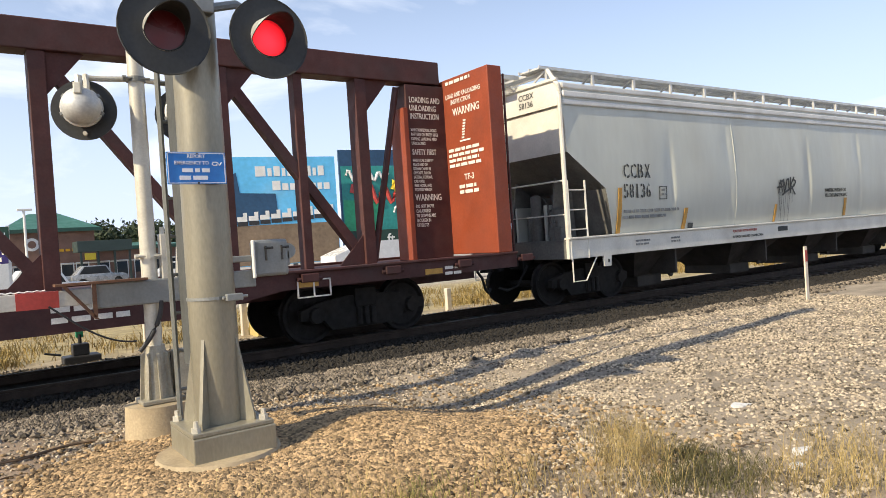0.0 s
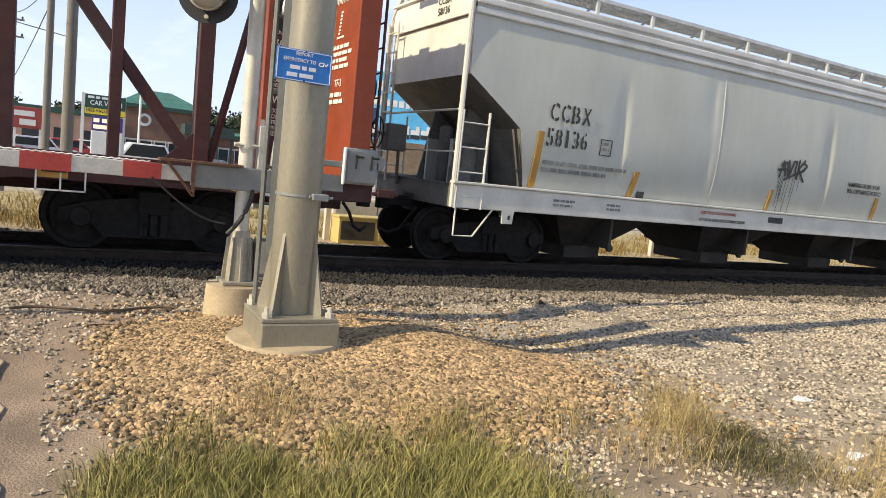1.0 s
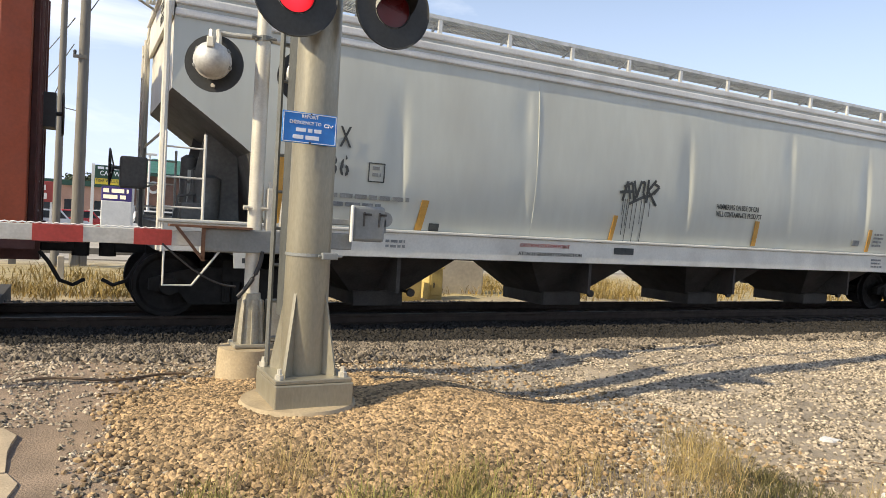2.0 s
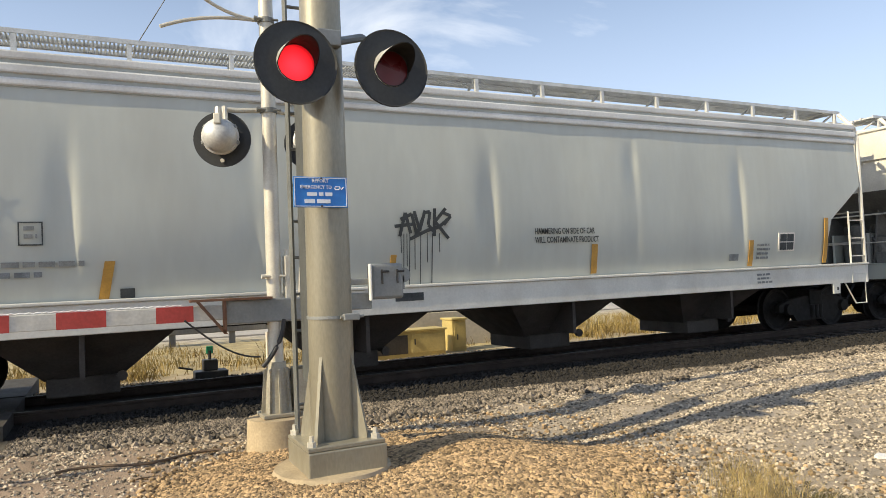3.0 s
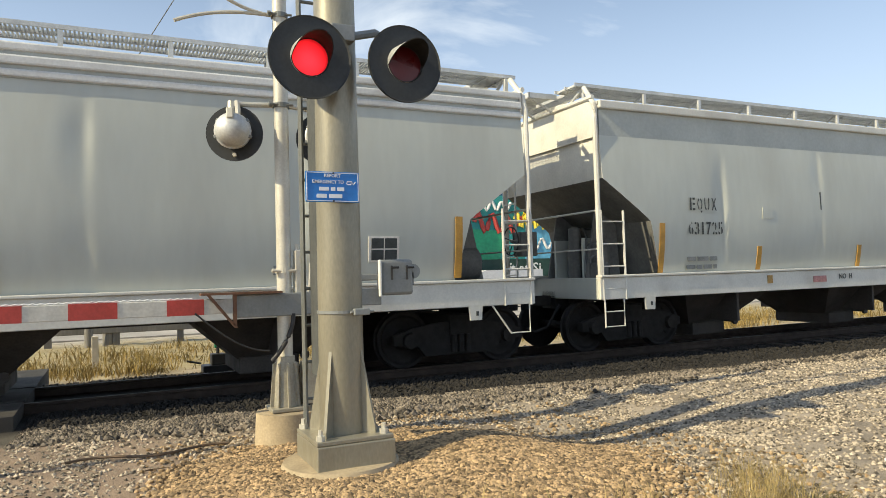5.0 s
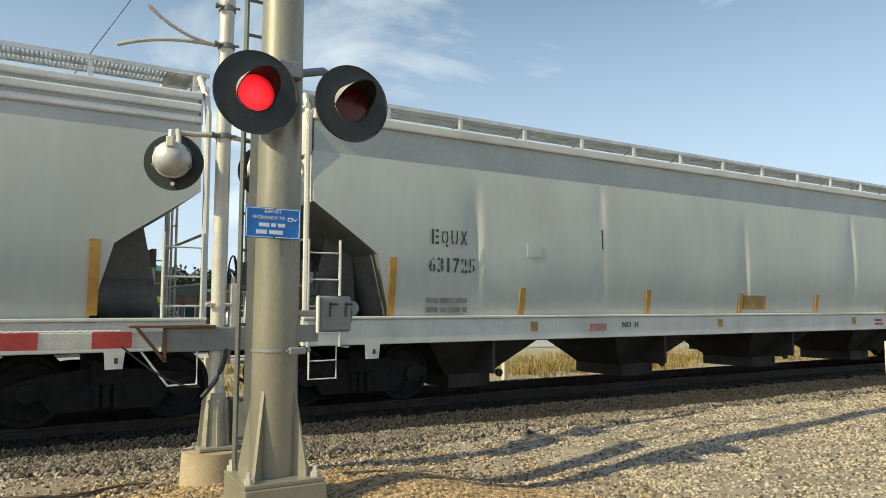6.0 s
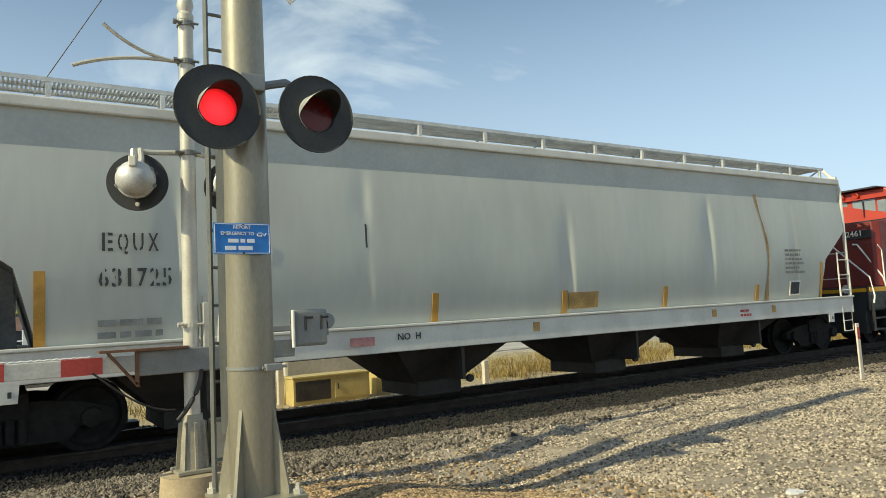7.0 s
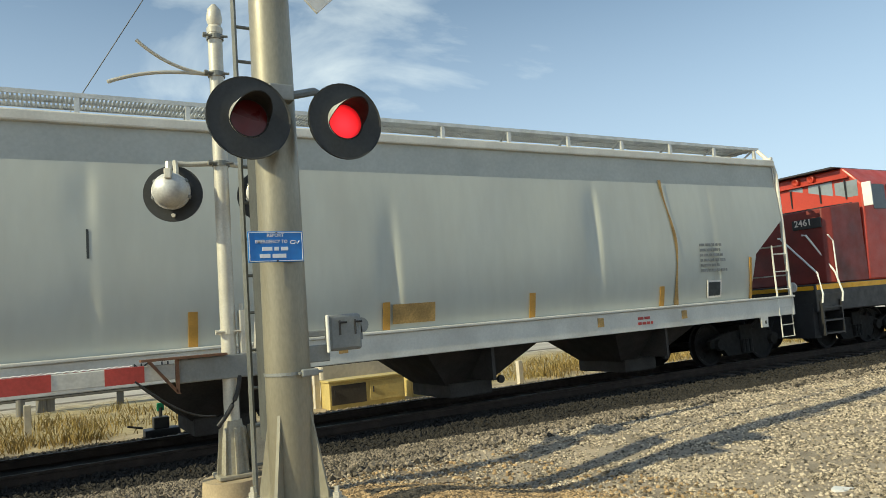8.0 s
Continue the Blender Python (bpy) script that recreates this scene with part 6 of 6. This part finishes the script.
# billboards
bb = empty("billboard", pose(17.0, 50, gl, 0, 0, -10), "wide blue billboard with a pictured plant and trucks", "billboard")
for x in (1.2, 4.4, 7.6):
    bm = B()
    box(bm, x, x + 0.3, 0.2, 0.5, -0.2, 3.0)
    part("leg", bm, M_WOODP, bb)
bm = B()
box(bm, 0, 8.0, 0, 0.2, 0.9, 8.95)
part("panel", bm, M_BBLUE, bb)
bm = B()
box(bm, 0.05, 7.95, -0.02, 0, 0.95, 3.9)
part("picture_ground", bm, mat("pictured_brown_ground", (0.20, 0.145, 0.10), 0.8, 0, 0.25, 0.4, 4, 0.0), bb)
bm = B()
plate(bm, [(0.1, 3.9), (0.1, 7.6), (0.5, 7.8), (0.7, 6.3), (3.3, 6.2), (3.4, 4.6)], -0.03, 0)
part("picture_plant", bm, M_NAVY, bb)
for k in range(9):
    bm = B()
    u = 0.4 + 0.82 * k
    z = 4.0 + 0.05 * k
    rbox(bm, u, u + 0.7, -0.04, -0.02, z + 0.2, z + 0.55, 0.01)
    rbox(bm, u + 0.42, u + 0.7, -0.04, -0.02, z + 0.5, z + 0.85, 0.01)
    tk = part("picture_truck", bm, M_SIGNW, bb)
    bm = B()
    box(bm, u, u + 0.75, -0.036, -0.018, z - 0.12, z + 0.18)
    part("picture_shadow", bm, M_BLACK, tk)
bm = B()
u = 1.9
for ln in (0.75, 0.3, 0.45, 0.25, 0.3, 0.25, 0.3, 0.45, 0.25, 0.45):
    box(bm, u, u + ln, -0.03, 0, 7.5, 7.5 + (0.75 if ln > 0.4 else 0.6))
    u += ln + 0.16
u = 3.1
for ln in (0.6, 0.45, 0.45, 0.4, 0.3, 0.4, 0.35, 0.45):
    box(bm, u, u + ln, -0.03, 0, 6.45, 6.45 + (0.7 if ln > 0.5 else 0.5))
    u += ln + 0.14
part("name_bars", bm, M_SIGNW, bb)
bt = empty("billboard", pose(25.7, 49.5, gl, 0, 0, -10), "teal billboard with red, yellow and white script shapes", "billboard")
bm = B()
box(bm, 0, 8.3, 0, 0.25, 1.2, 9.6)
part("panel", bm, M_NAVY, bt)
bm = B()
box(bm, 0.12, 8.2, -0.02, 0, 3.1, 8.3)
part("picture", bm, M_TEAL, bt)
bm = B()
box(bm, 0.12, 8.2, -0.02, 0, 1.3, 3.1)
part("dark_band", bm, mat("billboard_dark_green", (0.012, 0.045, 0.035), 0.6, 0, 0.2, 0.5, 4, 0.0), bt)
bm = B()
plate(bm, [(0.2, 3.1), (3.0, 3.1), (3.6, 5.4), (0.2, 5.6)], -0.03, -0.02)
part("green_patch", bm, mat("billboard_leaf_green", (0.015, 0.28, 0.14), 0.6, 0, 0.2, 0.5, 4, 0.0), bt)
bm = B()
plate(bm, [(5.2, 3.1), (8.2, 3.1), (8.2, 8.3), (6.4, 8.3)], -0.03, -0.02)
part("blue_patch", bm, mat("billboard_pale_blue", (0.10, 0.34, 0.50), 0.6, 0, 0.3, 0.6, 3, 0.0), bt)


def swirl(x, z, w, h, r, material, k):
    bm = B()
    tube(bm, [(x + w * t / 24, -0.06, z + h * (0.5 + 0.5 * math.sin(t * k)) * (1 - 0.3 * t / 24)) for t in range(25)], r, 6)
    part("script_shape", bm, material, bt)


swirl(0.5, 7.1, 3.6, 0.9, 0.13, M_SIGNW, 1.1)
swirl(0.9, 5.3, 4.2, 1.7, 0.20, M_GREDS, 0.9)
swirl(4.4, 5.6, 3.4, 1.5, 0.2, M_SYEL, 1.3)
swirl(4.4, 3.9, 3.2, 1.1, 0.12, M_SIGNW, 0.8)
text("ft at Si", 1.15, bt, FACE(3.7, -0.03, 1.75), M_SIGNW)
for x in (1.5, 6.5):
    bm = B()
    box(bm, x, x + 0.35, 0.3, 0.65, -0.2, 3)
    part("leg", bm, M_WOODP, bt)
trailer = empty("box_trailer", pose(22.5, 46, gl), "white box trailer parked below the billboards", "trailer")
bm = B()
plate(bm, [(0, 0.8), (7.5, 0.8), (7.5, 2.2), (2.6, 2.2), (0, 1.3)], -1.2, 1.2)
part("body", bm, M_CARW, trailer)
for x in (1.6, 5.8, 6.6):
    bm = B()
    turned(bm, (x, -1.1, 0.4), (0, 1, 0), [(0, 0.42), (0.3, 0.42)], 16)
    part("wheel", bm, M_TYRE, trailer)

# car-wash sign
cws = empty("car_wash_sign", pose(0.6, 40, gl), "car wash sign with green board and violet display", "sign")
for x in (0.0, 1.9):
    bm = B()
    box(bm, x - 0.07, x + 0.07, -0.1, 0.1, -0.1, 4.0)
    part("post", bm, M_SIGNW, cws)
bm = B()
rbox(bm, 0.08, 1.95, -0.15, 0.15, 2.95, 3.95, 0.02)
top = part("board", bm, M_SGREEN, cws)
text("CAR WASH", 0.34, top, FACE(0.30, -0.16, 3.36), M_STXT, "sign_lettering", squeeze=0.85)
bars(top, 0.2, -0.155, 3.75, 1.5, 1, 0.12, M_STXT, 51)
bm = B()
box(bm, 0.1, 1.93, -0.165, -0.151, 2.97, 3.27)
yb = part("yellow_strip", bm, M_SYEL, cws)
text("FREE VACUUMS", 0.24, yb, FACE(0.13, -0.172, 3.03), M_INK, "sign_lettering", squeeze=0.80)
bm = B()
rbox(bm, 0.42, 1.85, -0.18, 0.18, 2.15, 2.9, 0.03)
dp = part("display", bm, mat("violet_display", (0.07, 0.045, 0.20), 0.5, 0, 0.1, 2, 20, 0.0), cws)
bars(dp, 0.5, -0.185, 2.58, 1.2, 1, 0.2, M_LED, 52)
bars(dp, 0.5, -0.185, 2.26, 1.2, 1, 0.2, M_LED, 53)
bm = B()
rbox(bm, 0.42, 1.85, -0.22, 0.22, -0.1, 2.15, 0.03)
part("cabinet", bm, M_SIGNW, cws)
rs2 = empty("shop_sign", pose(-2.5, 41, gl), "red and white roadside shop sign", "sign")
bm = B()
rbox(bm, 0, 1.4, -0.1, 0.1, 1.9, 2.95, 0.03)
fc = part("face", bm, mat("sign_red_brown", (0.30, 0.05, 0.045), 0.6, 0, 0.1, 2, 20, 0.0), rs2)
bars(fc, 0.12, -0.105, 2.5, 1.2, 1, 0.26, M_SIGNW, 55)
bm = B()
box(bm, 0.35, 1.05, -0.115, -0.1, 2.05, 2.35)
part("panel", bm, M_SIGNW, fc)
for x in (0.1, 1.2):
    bm = B()
    box(bm, x, x + 0.1, -0.05, 0.05, -0.1, 1.9)
    part("post", bm, M_SIGNW, rs2)

# poles and wires
for x, y, r, h, arms in ((-0.58, 24, 0.12, 8.4, 0), (-0.02, 24.6, 0.19, 8.6, 1), (-3.2, 45, 0.16, 9.0, 2)):
    pl = empty("utility_pole", pose(x, y, gz), "weathered wooden utility pole", "utility pole", "utility poles")
    bm = B()
    turned(bm, (0, 0, -0.2), (0, 0, 1), [(0, r), (h, r * 0.75)], 14)
    part("pole", bm, M_WOODP, pl, "", True)
    for k in range(arms):
        z = (6.4 if arms == 1 else 7.6) - 0.9 * k
        bm = B()
        rbox(bm, -0.9 if arms == 2 else -0.3, 0.9 if arms == 2 else 0.1, -0.16, -0.08, z, z + 0.1, 0.01)
        ca = part("crossarm", bm, M_WOODP, pl)
        for q in (-0.8, -0.4, 0.4, 0.8) if arms == 2 else (-0.25,):
            bm = B()
            turned(bm, (q, -0.12, z + 0.1), (0, 0, 1), [(0, 0.04), (0.1, 0.05), (0.14, 0.03)], 8)
            part("insulator", bm, M_BLACK, ca)


def wire(a, b, sag, label="thin dark overhead wire"):
    bm = B()
    a, b = Vector(a), Vector(b)
    tube(bm, [a.lerp(b, t / 12) - Vector((0, 0, sag * 4 * (t / 12) * (1 - t / 12))) for t in range(13)], 0.016, 5)
    simple("overhead_wire", bm, M_BLACK, label, "wire", "overhead wires")


wire((-0.3, 24.4, 6.4), (-3.2, 45, 7.7), 0.6)
wire((-0.3, 24.4, 7.2), (-4.0, 45, 7.7), 0.4)
wire((-0.6, 24, 5.2), (-3.2, 45, 3.2), 0.2)
wire((-0.02, 24.6, 4.4), (-16, 40, 9.5), 0.3)
wire((-0.02, 24.6, 7.3), (8.0, 24.0, 21.7), 0.0, "guy wire rising behind the signal mast")
lamp = empty("street_lamp", pose(5.5, 68, gl), "slim pale street lamp in the lot", "street lamp")
bm = B()
tube(bm, [(0, 0, 0), (0, 0, 6.7)], 0.10, 8)
part("pole", bm, M_SIGNW, lamp)
bm = B()
rbox(bm, -0.5, 0.6, -0.15, 0.15, 6.65, 6.85, 0.04)
part("head", bm, M_SIGNW, lamp)


def vehicle(x, y, rz, paint, tall, label):
    c = empty("parked_car", pose(x, y, gl, 0, 0, rz), label, "car", "cars parked in the lot")
    bm = B()
    plate(bm, [(-2.2, 0.35), (2.2, 0.35), (2.25, 0.75), (1.9, 0.92), (0.95, 0.98), (0.5, tall), (-1.3, tall), (-1.85, 1.0), (-2.25, 0.9)], -0.85, 0.85)
    bmesh.ops.bevel(bm, geom=bm.edges[:], offset=0.06, segments=2, affect="EDGES", profile=0.5)
    part("body", bm, paint, c, "", True)
    for s in (-1, 1):
        bm = B()
        plate(bm, [(0.78, 1.0), (0.42, tall - 0.08), (-1.22, tall - 0.08), (-1.66, 1.02)], s * 0.855 - 0.006, s * 0.855 + 0.006)
        part("side_window", bm, M_GLASS, c)
        for wx in (-1.4, 1.4):
            bm = B()
            turned(bm, (wx, s * 0.68, 0.33), (0, s, 0), [(0, 0.33), (0.19, 0.33), (0.2, 0.24), (0.17, 0.2)], 18)
            part("wheel", bm, M_TYRE, c)
    return c


vehicle(4.3, 43, 4, M_CARW, 1.75, "white pickup truck parked in the lot")
vehicle(-1.6, 46, 20, M_CARW, 1.5, "white sedan parked in the lot")
vehicle(-4.2, 44, -15, M_CARR, 1.5, "red sedan parked in the lot")
vehicle(0.2, 52, 10, M_CARR, 1.5, "red hatchback parked in the lot")
vehicle(6.4, 66, 5, M_CARG, 1.5, "silver sedan parked before the shop")
vehicle(10.5, 66, 5, M_CARG, 1.7, "grey van parked before the shop")
vehicle(16.0, 60, 0, M_CARW, 1.6, "white van parked near the billboards")
vehicle(2.2, 64, 8, M_CARW, 1.5, "white sedan parked before the shop")


def tree(x, y, h, seed):
    rng = random.Random(seed)
    t = empty("tree", pose(x, y, gl), "dark leafy tree behind the shops", "tree", "trees behind the shops")
    bm = B()
    tube(bm, [(0, 0, -0.2), (0.1, 0, h * 0.3), (0.0, 0.1, h * 0.6)], 0.28, 8, 0.1)
    for k in range(5):
        a = k * 1.26 + seed
        tube(bm, [(0, 0, h * (0.3 + 0.05 * k)), (math.cos(a) * h * 0.2, math.sin(a) * h * 0.2, h * (0.55 + 0.05 * k))], 0.1, 6, 0.03)
    part("trunk", bm, M_BARK, t)
    v, f = [], []
    cl = [(rng.gauss(0, h * 0.24), rng.gauss(0, h * 0.2), h * rng.uniform(0.35, 0.95), h * rng.uniform(0.08, 0.17)) for _ in range(26)]
    for _ in range(2600):
        cx3, cy3, cz3, cr3 = rng.choice(cl)
        p = Vector((cx3 + rng.gauss(0, cr3 * 0.6), cy3 + rng.gauss(0, cr3 * 0.6), cz3 + rng.gauss(0, cr3 * 0.5)))
        a, b3 = Vector((rng.gauss(0, 1), rng.gauss(0, 1), rng.gauss(0, 1))).normalized(), Vector((rng.gauss(0, 1), rng.gauss(0, 1), rng.gauss(0, 1))).normalized()
        s = rng.uniform(0.16, 0.34)
        i = len(v)
        v += [p - a * s, p + b3 * s * 0.6, p + a * s, p - b3 * s * 0.6]
        f.append((i, i + 1, i + 2, i + 3))
    m2 = bpy.data.meshes.new("crown")
    m2.from_pydata([tuple(q) for q in v], [], f)
    m2.materials.append(M_LEAF)
    o = new("crown", m2)
    o.parent = t


for k, (x, y, h) in enumerate([(15.5, 92, 6.6), (18.5, 95, 6.0), (22, 93, 6.4), (1.0, 98, 5.6), (-8, 96, 6), (-14, 97, 7), (26, 96, 6.4)]):
    tree(x, y, h, k + 3)


# ---- what moves ----
def rolled(t):
    return float(np.interp(t, [r[0] for r in ROLL], [r[1] for r in ROLL]))


def motions():
    for car, x in ((flat_car, 0.0), (hopper_one, 9.9), (hopper_two, 30.17), (engine, 51.0)):
        walk(car, [(t, on_track(x + s)) for t, s in ROLL])
    for w, x in WHEELSETS:
        walk(w, [(k / 10, pose(x, 0, 0.457 + RAILZ - RT, 0, math.degrees(rolled(k / 10) / 0.457), 0)) for k in range(81)])
    # the two sides flash in turn
    swaps = [0.45, 0.98, 1.52, 2.06, 2.60, 3.15, 3.68, 4.25, 4.80, 5.35, 5.90, 6.44, 6.96, 7.50]
    for side, pairs in ((0, (SHUTTERS[0],)), (1, (SHUTTERS[1],))):
        rows, lit = [], side == 1
        rows.append((0.0, lit))
        for t in swaps:
            rows += [(t - 0.034, lit), (t + 0.034, not lit)]
            lit = not lit
        rows.append((8.0, lit))
        for halves, gap in pairs:
            for h, s in halves:
                walk(h, [(t, pose(0, 0, s * (gap if on else 0.0))) for t, on in rows])


motions()
